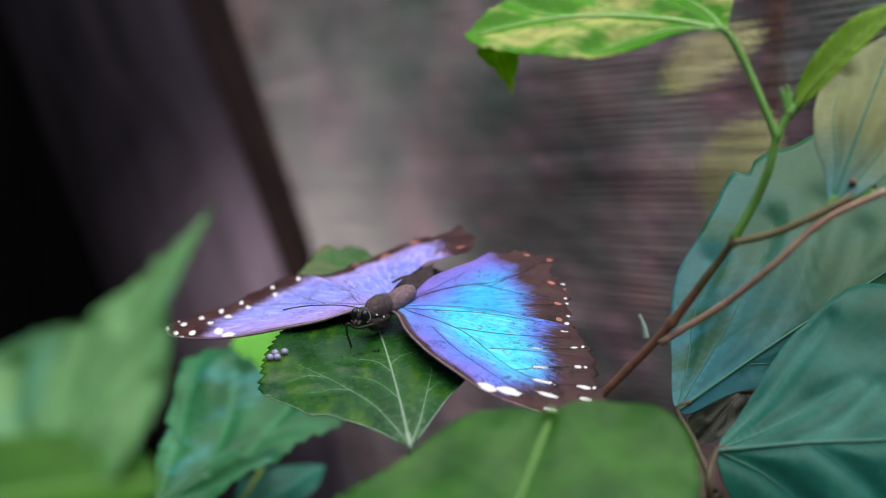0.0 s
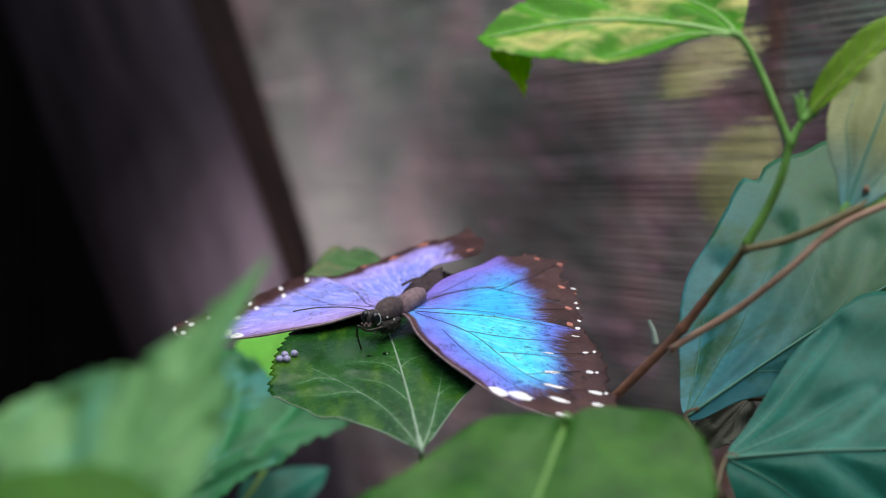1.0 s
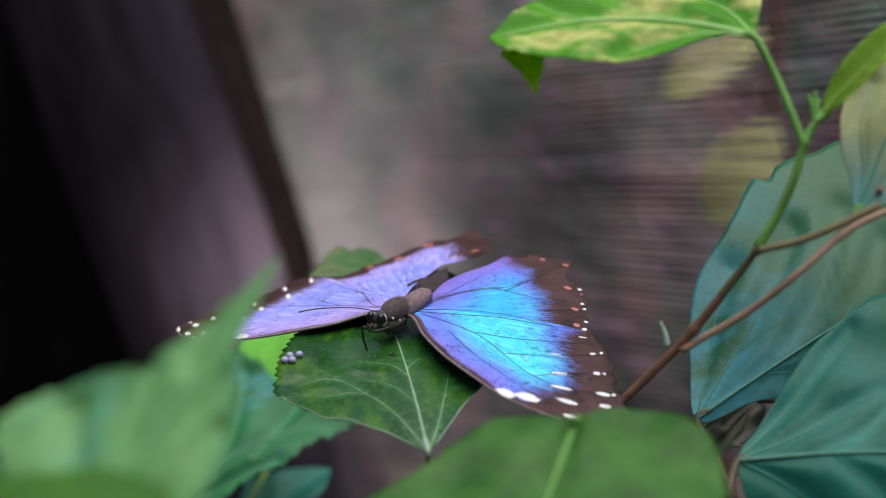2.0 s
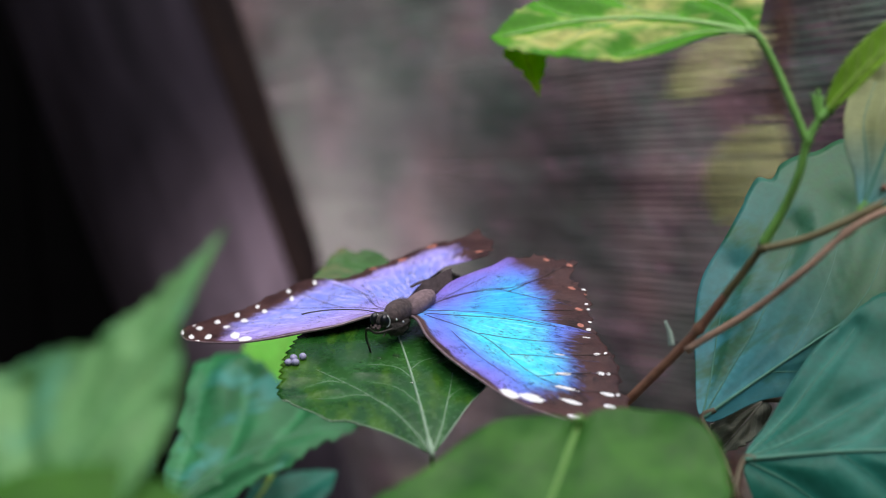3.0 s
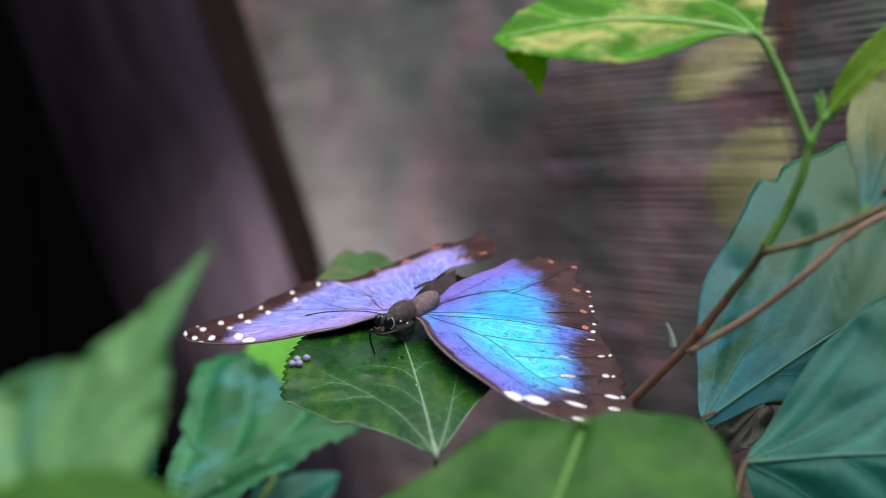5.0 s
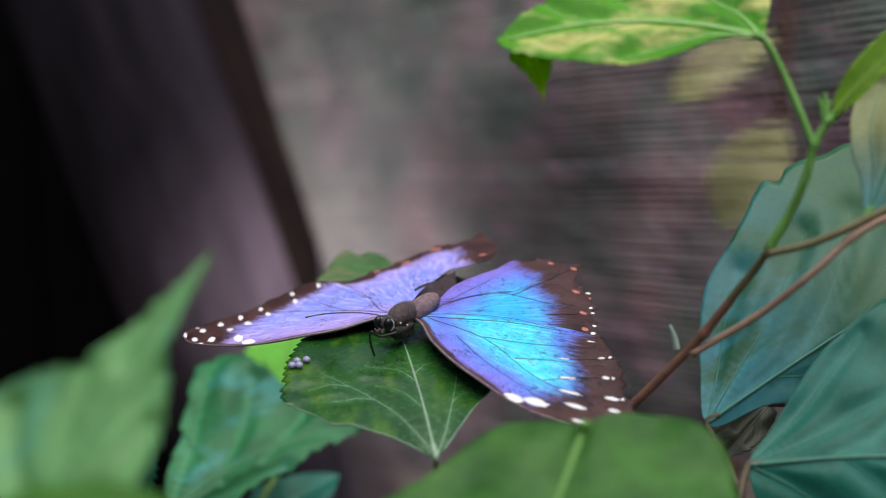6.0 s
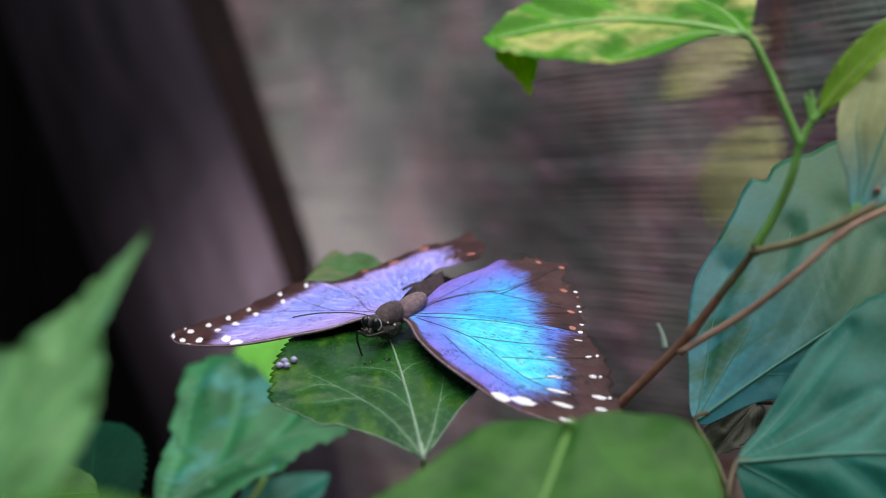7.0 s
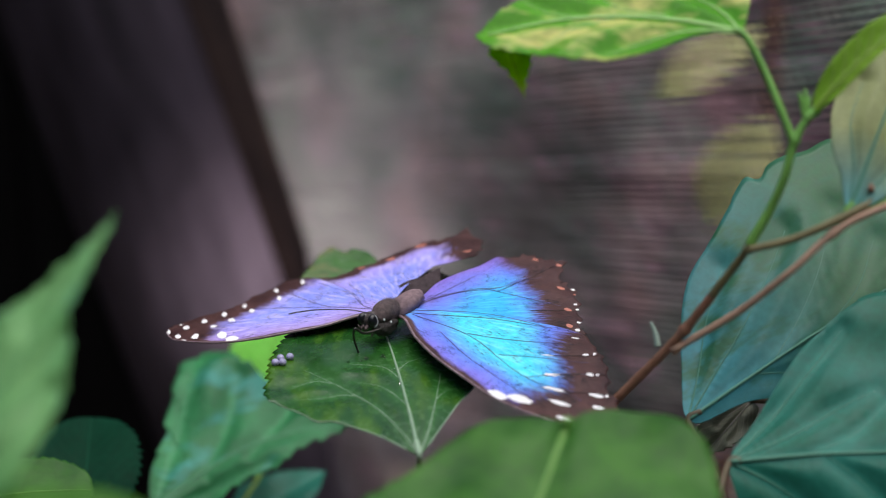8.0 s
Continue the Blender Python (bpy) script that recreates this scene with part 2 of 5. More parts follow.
def wing_material(name, core, mid, outer, streak_tone, tint_rough=0.45, streak_from=0.0):
    """Blue scales fading to violet towards the margin, then a ragged brown border. rim: 1 on the margin, under 0.6 inside the border;
    depth: distance from the margin, 1 at 25 mm."""
    m, nt, b = nodes(name, tint_rough, 0.0, 0.2)
    rim = nt.nodes.new("ShaderNodeAttribute")
    rim.attribute_name = "rim"
    deep = nt.nodes.new("ShaderNodeAttribute")
    deep.attribute_name = "depth"
    ray, reach = nt.nodes.new("ShaderNodeAttribute"), nt.nodes.new("ShaderNodeAttribute")
    ray.attribute_name, reach.attribute_name = "ray", "reach"
    polar = nt.nodes.new("ShaderNodeCombineXYZ")
    nt.links.new(ray.outputs["Fac"], polar.inputs[0])
    nt.links.new(reach.outputs["Fac"], polar.inputs[1])

    def streak(across, along, detail, rough):
        mp = nt.nodes.new("ShaderNodeMapping")
        mp.inputs["Scale"].default_value = (across, along, 1)
        nt.links.new(polar.outputs[0], mp.inputs["Vector"])
        n = nt.nodes.new("ShaderNodeTexNoise")
        n.inputs["Scale"].default_value, n.inputs["Detail"].default_value, n.inputs["Roughness"].default_value = 1.0, detail, rough
        nt.links.new(mp.outputs[0], n.inputs["Vector"])
        return n.outputs["Fac"]

    rag = streak(55, 9, 5, 0.7)
    soft = noise_tex(nt, 90, 3, 0.5)
    grain = noise_tex(nt, 2600, 2, 0.6)
    e = math_node(nt, "ADD", rim.outputs["Fac"], math_node(nt, "MULTIPLY_ADD", rag, 0.55, -0.275))
    d = math_node(nt, "ADD", deep.outputs["Fac"], math_node(nt, "MULTIPLY_ADD", soft, 0.3, -0.15))
    d = math_node(nt, "ADD", d, math_node(nt, "MULTIPLY_ADD", rag, 0.2, -0.10))
    blue = ramp(nt, d, [(0.12, outer), (0.50, mid), (0.84, core)])
    brown = ramp(nt, soft, [(0.3, (0.044, 0.019, 0.019)), (0.7, (0.100, 0.047, 0.043))])
    mask = ramp(nt, e, [(0.46, (0, 0, 0)), (0.56, (0.35, 0.35, 0.35)), (0.68, (1, 1, 1))])
    col = mix(nt, mask, blue, brown)
    clump = math_node(nt, "ADD", streak(95, 30, 4, 0.75), math_node(nt, "MULTIPLY_ADD", noise_tex(nt, 150, 3, 0.6), 0.45, -0.225))
    flecks = ramp(nt, clump, [(0.385, (0.03, 0.025, 0.11)), (0.44, (1, 1, 1))])
    col = mix(nt, 0.85, col, flecks, "MULTIPLY")
    sheen = ramp(nt, streak(90, 12, 4, 0.7), [(0.36, (0.6, 0.6, 0.78)), (0.52, (1, 1, 1)), (0.72, (1.0, 1.0, 1.0))])
    col = mix(nt, 0.35, col, sheen, "MULTIPLY")
    mottle = ramp(nt, noise_tex(nt, 260, 5, 0.7), [(0.36, (0.62, 0.60, 0.78)), (0.56, (1, 1, 1))])
    col = mix(nt, 0.55, col, mottle, "MULTIPLY")
    # paler streaks inside the brown border
    pale = ramp(nt, streak(30, 7, 4, 0.65), [(0.48, (0, 0, 0)), (0.66, (1, 1, 1))])
    within = ramp(nt, d, [(streak_from, (0, 0, 0)), (streak_from + 0.3, (1, 1, 1))])
    col = mix(nt, math_node(nt, "MULTIPLY", math_node(nt, "MULTIPLY", math_node(nt, "SUBTRACT", 1.0, mask), within), math_node(nt, "MULTIPLY", pale, 0.5)), col, streak_tone)
    nt.links.new(col, b.inputs["Base Color"])
    bump(nt, b, grain, 0.5, 0.0003)
    return m


WING_A = wing_material("blue_wing_scales", (0.07, 0.77, 1.0), (0.14, 0.30, 0.98), (0.23, 0.20, 0.75), (0.34, 0.97, 1.0), streak_from=0.4)
WING_C = wing_material("deep_blue_wing_scales", (0.04, 0.48, 1.0), (0.15, 0.27, 0.92), (0.26, 0.17, 0.64), (0.14, 0.86, 1.0), streak_from=0.35)
# the same blue scales, their violet sheen at this angle painted as colour
WING_B = wing_material("wing_scales_violet_sheen", (0.27, 0.33, 0.96), (0.37, 0.345, 0.93), (0.42, 0.30, 0.68), (0.82, 0.72, 0.98))


# ---- building helpers ----
def link(name, bm, material, parent=None, label="", smooth=True, m=None):
    me = bpy.data.meshes.new(name)
    bm.normal_update()
    bm.to_mesh(me)
    bm.free()
    for p in me.polygons:
        p.use_smooth = smooth
    me.materials.append(material)
    ob = new(name, me)
    if m is not None:
        ob.matrix_basis = m
    if parent is not None:
        ob.parent = parent
    if label:
        ob["label"] = label
    return ob


def part(name, bm, material, parent, label="", smooth=True, m=None):
    return link(name, bm, material, parent, label, smooth, m)


def spline(points, n):
    """n points on a smooth curve through the given ones."""
    p = [Vector(q) for q in points]
    p = [2 * p[0] - p[1]] + p + [2 * p[-1] - p[-2]]
    out = []
    for k in range(n):
        x = k / (n - 1) * (len(p) - 3)
        i = min(int(x), len(p) - 4)
        t = x - i
        a, b, c, d = p[i:i + 4]
        out.append(0.5 * (2 * b + (c - a) * t + (2 * a - 5 * b + 4 * c - d) * t * t + (3 * b - a - 3 * c + d) * t ** 3))
    return out


def tube(points, r0, r1, n=24, sides=8, wobble=0.0, nodes_at=()):
    """A tapered round stem along a smooth curve; nodes_at are swellings along it, 0 to 1."""
    bm = bmesh.new()
    pts = spline(points, n) if len(points) > 2 else [Vector(points[0]).lerp(Vector(points[1]), k / (n - 1)) for k in range(n)]
    rings = []
    side = Vector((0.31, 0.17, 0.93))
    for k, p in enumerate(pts):
        d = (pts[min(k + 1, n - 1)] - pts[max(k - 1, 0)]).normalized()
        x = (side - d * side.dot(d)).normalized()
        side = x
        y = d.cross(x)
        s = k / (n - 1)
        r = r0 + (r1 - r0) * s
        r *= 1 + wobble * noise.noise(p * 400)
        for c in nodes_at:
            r *= 1 + 0.45 * math.exp(-((s - c) / 0.025) ** 2)
        rings.append([bm.verts.new(p + r * (math.cos(a) * x + math.sin(a) * y)) for a in [2 * math.pi * j / sides for j in range(sides)]])
    for a, b in zip(rings, rings[1:]):
        for j in range(sides):
            bm.faces.new((a[j], a[(j + 1) % sides], b[(j + 1) % sides], b[j]))
    bm.faces.new(rings[0][::-1])
    bm.faces.new(rings[-1])
    return bm


def ball(rx, ry, rz, m=None, rough=0.0, seg=20):
    bm = bmesh.new()
    bmesh.ops.create_uvsphere(bm, u_segments=seg, v_segments=max(8, seg * 2 // 3), radius=1)
    for v in bm.verts:
        k = 1 + rough * noise.noise(v.co * 9)
        v.co = Vector((v.co.x * rx * k, v.co.y * ry * k, v.co.z * rz * k))
    if m is not None:
        bm.transform(m)
    return bm


def bar(size, m=None, bevel=0.003):
    bm = bmesh.new()
    bmesh.ops.create_cube(bm, size=1)
    for v in bm.verts:
        v.co = Vector((v.co.x * size[0], v.co.y * size[1], v.co.z * size[2]))
    bmesh.ops.bevel(bm, geom=bm.edges[:], offset=bevel, segments=2, affect="EDGES", profile=0.6)
    if m is not None:
        bm.transform(m)
    return bm


class Blade:
    """The curved surface of a leaf: s runs from its base (0) to its tip (1), u from one margin (-1) to the other (1)."""

    def __init__(self, length, wl, wr, p=0.6, q=0.85, fl=10, fr=10, arch=0.05, bow=0.0, curl=0.0, teeth=15, tooth=0.10, ripple=0.02, veins=7, seed=0, pr=None, qr=None):
        self.length, self.wl, self.wr, self.p, self.q = length, wl, wr, p, q
        self.fl, self.fr, self.arch, self.bow, self.curl = radians(fl), radians(fr), arch, bow, curl
        self.teeth, self.tooth, self.ripple, self.veins, self.seed = teeth, tooth, ripple, veins, seed
        self.pr, self.qr = p if pr is None else pr, q if qr is None else qr

    def width(self, s, u):
        s = min(max(s, 0.0), 1.0)
        p, q = (self.p, self.q) if u < 0 else (self.pr, self.qr)
        c = p / (p + q)
        return (s ** p) * ((1 - s) ** q) / (c ** p * (1 - c) ** q)

    def at(self, s, u, lift=0.0):
        a = abs(u)
        w = (self.wl if u < 0 else self.wr) * self.width(s, u)
        fold = self.fl if u < 0 else self.fr
        saw = (s * self.teeth + 0.25 * (u > 0)) % 1.0
        w *= 1 - self.tooth * saw * max(0.0, (a - 0.8) / 0.2) * (0.75 + 0.5 * noise.noise(Vector((s * self.teeth * 0.6, self.seed, u))))
        z = self.arch * self.length * 4 * s * (1 - s)
        z += w * a * math.sin(fold) + self.curl * w * a * a
        wave = noise.noise(Vector((s * 3.2, u * 1.4, self.seed * 7.3 + 2)))
        z += self.ripple * self.length * wave * (0.3 + a)
        z -= 0.006 * self.length * abs(math.sin(math.pi * (s - 0.42 * a) * self.veins)) ** 0.5 * min(1, 4 * a) * (1 - a)
        x = math.copysign(w * a * math.cos(fold), u) + self.bow * self.length * 4 * s * (1 - s)
        return Vector((x, self.length * s, z + lift))


class Outline:
    """A leaf drawn by its two margins, in units of its length: x across, y from base (0) to tip (1). The blade dips along its veins."""

    def __init__(self, length, left, right, veins=(), bow=0.0, fl=6, fr=6, arch=0.03, ripple=0.02, puff=0.012, teeth=18, tooth=0.012, smooth_to=0.2, seed=0, n=150):
        self.length, self.bow, self.arch, self.ripple, self.puff, self.seed, self.n = length, bow, arch, ripple, puff, seed, n
        self.fl, self.fr = math.tan(radians(fl)), math.tan(radians(fr))
        self.margins = [self.margin(side, sign, teeth, tooth, smooth_to) for side, sign in ((left, -1), (right, 1))]
        self.veins = [[(q.x, q.y) for q in spline([Vector((*p, 0)) for p in v], 24)] for v in veins]
        rib = [(self.mid(k / 60), k / 60) for k in range(58)]
        self.web = np.array(rib + [q for v in self.veins for q in v])

    def mid(self, y):
        return self.bow * 4 * y * (1 - y)

    def margin(self, side, sign, teeth, tooth, smooth_to):
        raw = spline([Vector((0, 0, 0))] + [Vector((*p, 0)) for p in side] + [Vector((0, 1, 0))], 400)
        run = [0.0]
        for a, b in zip(raw, raw[1:]):
            run.append(run[-1] + (b - a).length)
        out, i = [], 0
        for k in range(self.n + 1):
            want = run[-1] * k / self.n
            while i < len(run) - 2 and run[i + 1] < want:
                i += 1
            f = (want - run[i]) / max(1e-9, run[i + 1] - run[i])
            p = raw[i].lerp(raw[i + 1], f)
            d = (raw[i + 1] - raw[i]).normalized()
            s = k / self.n
            beat = s * teeth + 0.3 * noise.noise(Vector((s * teeth * 0.35, self.seed, sign)))
            deep = tooth * min(1, max(0, (s - smooth_to) / 0.08)) * min(1, (1 - s) * 8) * (0.7 + 0.6 * noise.noise(Vector((math.floor(beat) * 1.7, self.seed, sign))))
            p = p - Vector((-d.y, d.x, 0)) * -sign * (beat % 1.0) * deep
            out.append((p.x, p.y))
        return out

    def gap(self, x, y):
        return float(np.hypot(self.web[:, 0] - x, self.web[:, 1] - y).min())

    def lay(self, x, y, lift=0.0):
        """The place on the blade over the flat point (x, y)."""
        off = x - self.mid(min(1, max(0, y)))
        z = self.arch * 4 * y * (1 - y) + abs(off) * (self.fl if off < 0 else self.fr)
        z += self.ripple * noise.noise(Vector((x * 3.4, y * 3.0, self.seed * 7.3 + 2))) * min(1, 0.3 + abs(off) * 3)
        z += self.puff * (1 - math.exp(-(self.gap(x, y) / 0.055) ** 2))
        return Vector((x, y, z)) * self.length + Vector((0, 0, lift))

    def flat(self, k, u):
        s = k / self.n
        mx, my = self.margins[0 if u < 0 else 1][k]
        return self.mid(s) + (mx - self.mid(s)) * abs(u), s + (my - s) * abs(u)


def outline_leaf(parent, root, base, tip, up, material, vein, label="", petiole=None, petiole_mat=None, rib=0.0006, cols=22, edges=(), vein_scale=0.5, **shape):
    """A leaf from base to tip with drawn margins: blade, midrib, side veins, pale margins where edges gives (side, from, to), and a stalk."""
    base, tip = Vector(base), Vector(tip)
    y = (tip - base).normalized()
    z = Vector(up)
    z = (z - y * z.dot(y)).normalized()
    m = Matrix((y.cross(z), y, z)).transposed().to_4x4()
    m.translation = base
    bl = Outline((tip - base).length, **shape)
    bm = bmesh.new()
    uvl = bm.loops.layers.uv.new("UVMap")
    near_vein = bm.verts.layers.float.new("vein")
    grid, uvs = [], {}
    for k in range(1, bl.n + 1):
        line = []
        for j in range(-cols, cols + 1):
            u = j / cols
            px, py = bl.flat(k, u)
            v = bm.verts.new(bl.lay(px, py))
            v[near_vein] = math.exp(-(bl.gap(px, py) * bl.length / 0.0014) ** 2)
            uvs[v] = ((u + 1) / 2, k / bl.n)
            line.append(v)
        grid.append(line)
    for a, b in zip(grid, grid[1:]):
        for j in range(2 * cols):
            fc = bm.faces.new((a[j], a[j + 1], b[j + 1], b[j]))
            for lp in fc.loops:
                lp[uvl].uv = uvs[lp.vert]
    ob = part("leaf", bm, material, parent, label, True, root.inverted() @ m)
    thick = ob.modifiers.new("thickness", "SOLIDIFY")
    thick.thickness = 0.00035
    thick.offset = -1
    ribs = [bl.lay(bl.mid(s), s, rib * 0.2) for s in (0, 0.1, 0.2, 0.35, 0.5, 0.65, 0.8, 0.95)]
    part("midrib", tube(ribs, rib, rib * 0.3, 40, 6), vein, ob)
    for v in bl.veins:
        thin = rib * vein_scale * (1.0 if abs(v[0][0]) + abs(v[0][1]) < 0.03 else 0.55)
        part("side_vein", tube([bl.lay(px, py, thin * 0.4) for px, py in v], thin, thin * 0.25, 36, 5), vein, ob)
    # pale margins as thin tubes, the rim highlight included in their colour
    for side, k0, k1 in edges:
        line = [bl.lay(*bl.margins[side][k], 0) for k in range(int(k0 * bl.n), int(k1 * bl.n) + 1)]
        part("leaf_edge", tube(line, 0.0002, 0.00012, len(line) * 2, 5), vein, ob, "thin pale leaf margin, rim highlight in its colour")
    if petiole is not None:
        inv = m.inverted()
        pts = [inv @ Vector(q) for q in petiole] + [bl.lay(0, 0), bl.lay(bl.mid(0.05), 0.05)]
        part("petiole", tube(pts, max(rib, 0.0008) * 1.2, max(rib, 0.0008), 24, 8, 0.05), petiole_mat or vein, ob)
    return ob


def leaf(parent, base, tip, up, wl, wr, material, vein, label="", petiole=None, petiole_mat=None, name="leaf", detail=1, rib=0.0011, root=None, rows=84, cols=18, **shape):
    """A hibiscus leaf from base to tip: toothed blade, midrib, side veins and a stalk."""
    base, tip = Vector(base), Vector(tip)
    y = (tip - base).normalized()
    z = Vector(up)
    z = (z - y * z.dot(y)).normalized()
    x = y.cross(z)
    m = Matrix((x, y, z)).transposed().to_4x4()
    m.translation = base
    bl = Blade((tip - base).length, wl, wr, **shape)
    bm = bmesh.new()
    uvl = bm.loops.layers.uv.new("UVMap")
    grid, uvs = [], {}
    for i in range(rows + 1):
        s = 0.004 + 0.996 * i / rows
        line = []
        for j in range(cols + 1):
            u = -1 + 2 * j / cols
            v = bm.verts.new(bl.at(s, u))
            uvs[v] = ((u + 1) / 2, s)
            line.append(v)
        grid.append(line)
    for a, b in zip(grid, grid[1:]):
        for j in range(cols):
            fc = bm.faces.new((a[j], a[j + 1], b[j + 1], b[j]))
            for lp in fc.loops:
                lp[uvl].uv = uvs[lp.vert]
    local = m if root is None else root.inverted() @ m
    ob = part(name, bm, material, parent, label, True, local)
    thick = ob.modifiers.new("thickness", "SOLIDIFY")
    thick.thickness = 0.00035
    thick.offset = -1
    part("midrib", tube([bl.at(s, 0, 0.0001) for s in (0, 0.15, 0.3, 0.45, 0.6, 0.75, 0.9, 0.98)], rib, rib * 0.25, 28, 6), vein, ob)
    if detail:
        for s0, s1, u1 in [(k / 8, min(0.97, k / 8 + 0.2), sg * 0.86) for k in range(1, 7) for sg in (-1, 1)]:
            pts = [bl.at(s0 + (s1 - s0) * (k + 0.12 * math.sin(math.pi * k)), u1 * k, 0.00005) for k in (0.0, 0.25, 0.5, 0.75, 1.0)]
            part("side_vein", tube(pts, rib * 0.45, rib * 0.12, 12, 5), vein, ob)
    if petiole is not None:
        inv = m.inverted()
        pts = [inv @ Vector(q) for q in petiole] + [Vector((0, 0, 0)), bl.at(0.03, 0, 0)]
        part("petiole", tube(pts, max(rib, 0.0008) * 1.2, max(rib, 0.0008), 24, 8, 0.05), petiole_mat or vein, ob)
    return ob


def plant(root_at, label):
    e = new("hibiscus_shrub")
    e.location = root_at
    e.empty_display_size = 0.05
    tagged(e, label, "shrub", "hibiscus shrubs")
    return e, Matrix.Translation(root_at)


def stem(parent, root, pts, r0, r1, material, name="stem", label="", n=40, knots=()):
    inv = root.inverted()
    return part(name, tube([inv @ Vector(q) for q in pts], r0, r1, n, 9, 0.06, knots), material, parent, label)


# ---- setting ----
def ground():
    bm = bmesh.new()
    bmesh.ops.create_grid(bm, x_segments=80, y_segments=80, size=1)
    for v in bm.verts:
        x, y = v.co.x, v.co.y
        v.co.x, v.co.y = math.copysign(abs(x) ** 3, x) * 400, math.copysign(abs(y) ** 3, y) * 400
        v.co.z = 0.02 * noise.noise(Vector((v.co.x * 2, v.co.y * 2, 0))) * (1 if abs(v.co.x) + abs(v.co.y) < 30 else 0) - 0.02
    tagged(link("ground", bm, SOIL), "bare brown soil with leaf litter", "ground", kind="structure")


ground()


def backdrop():
    """An earth bank far behind the net, its shade put into dark colours."""
    m, nt, b = nodes("shaded_bank", 0.9)
    n1 = noise_tex(nt, 4.2, 4, 0.6, stretch=(1.3, 1.0, 0.6))
    n2 = noise_tex(nt, 3.4, 4, 0.6, stretch=(1.2, 1.0, 0.8))
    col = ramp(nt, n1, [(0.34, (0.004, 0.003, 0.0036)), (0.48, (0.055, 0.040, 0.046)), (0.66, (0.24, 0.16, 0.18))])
    green = ramp(nt, n2, [(0.48, (0, 0, 0)), (0.60, (1, 1, 1))])
    col = mix(nt, math_node(nt, "MULTIPLY", green, 0.65), col, (0.07, 0.125, 0.10))
    nt.links.new(col, b.inputs["Base Color"])
    bump(nt, b, n1, 0.5, 0.05)
    # pool of light painted on the bank
    light_tone_patch(m, (-0.13, 2.79, 0.235), 0.86, (0.98, 0.80, 0.86), 4)
    # greens and darker tones of the bank
    light_tone_patch(m, (-0.09, 3.12, 0.65), 0.75, (0.035, 0.052, 0.042), 4)
    light_tone_patch(m, (-0.05, 2.58, -0.03), 0.42, (0.020, 0.015, 0.018), 4)
    light_tone_patch(m, (0.25, 2.62, 0.02), 0.7, (0.012, 0.009, 0.011), 4)
    light_tone_patch(m, (0.10, 2.98, 0.47), 0.30, (0.06, 0.095, 0.085), 4)
    light_tone_patch(m, (0.23, 2.92, 0.40), 0.36, (0.035, 0.028, 0.031), 4)
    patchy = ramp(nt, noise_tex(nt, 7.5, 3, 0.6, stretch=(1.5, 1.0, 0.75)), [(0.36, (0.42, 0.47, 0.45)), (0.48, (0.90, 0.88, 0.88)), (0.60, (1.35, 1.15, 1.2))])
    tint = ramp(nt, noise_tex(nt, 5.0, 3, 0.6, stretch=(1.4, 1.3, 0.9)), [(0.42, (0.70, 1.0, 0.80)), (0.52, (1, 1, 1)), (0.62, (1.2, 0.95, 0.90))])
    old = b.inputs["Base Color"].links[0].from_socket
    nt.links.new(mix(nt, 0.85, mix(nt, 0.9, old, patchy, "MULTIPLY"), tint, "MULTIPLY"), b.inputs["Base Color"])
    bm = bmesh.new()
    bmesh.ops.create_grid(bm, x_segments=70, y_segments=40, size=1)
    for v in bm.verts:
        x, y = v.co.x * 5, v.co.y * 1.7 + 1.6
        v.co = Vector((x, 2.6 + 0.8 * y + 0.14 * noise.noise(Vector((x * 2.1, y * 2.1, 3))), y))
    tagged(link("backdrop", bm, m), "brown earth bank with green growth, shade and a light pool painted in", "bank", kind="structure")


backdrop()


def sky_blockers():
    """Unseen tall dark hedges, added behind and beside the camera to block sky light."""
    hedge = plain("dark_blocker", (0.008, 0.014, 0.008), (0.03, 0.05, 0.022), 0.8, 3.0, 0.8, 0.05)
    for nm, a, b in (("hedge_south", (-2.6, -2.4), (2.6, -2.4)), ("hedge_west", (-2.6, -2.4), (-2.6, 3.0)), ("hedge_east", (2.6, -2.4), (2.6, 3.0))):
        bm = bmesh.new()
        bmesh.ops.create_grid(bm, x_segments=60, y_segments=36, size=1)
        a, b = Vector((*a, 0)), Vector((*b, 0))
        side = (b - a).normalized().cross(Vector((0, 0, 1)))
        for v in bm.verts:
            u, h = v.co.x * 0.5 + 0.5, (v.co.y * 0.5 + 0.5) * 3.0 - 0.05
            v.co = a.lerp(b, u) + Vector((0, 0, h)) + side * 0.22 * noise.fractal(Vector((u * 9, h * 2.5, len(nm))), 0.8, 2.0, 4)
        ob = link(nm, bm, hedge)
        thick = ob.modifiers.new("thickness", "SOLIDIFY")
        thick.thickness = 0.3
        tagged(ob, "unseen tall dark hedge added to block low sky light", "hedge", kind="structure")


sky_blockers()


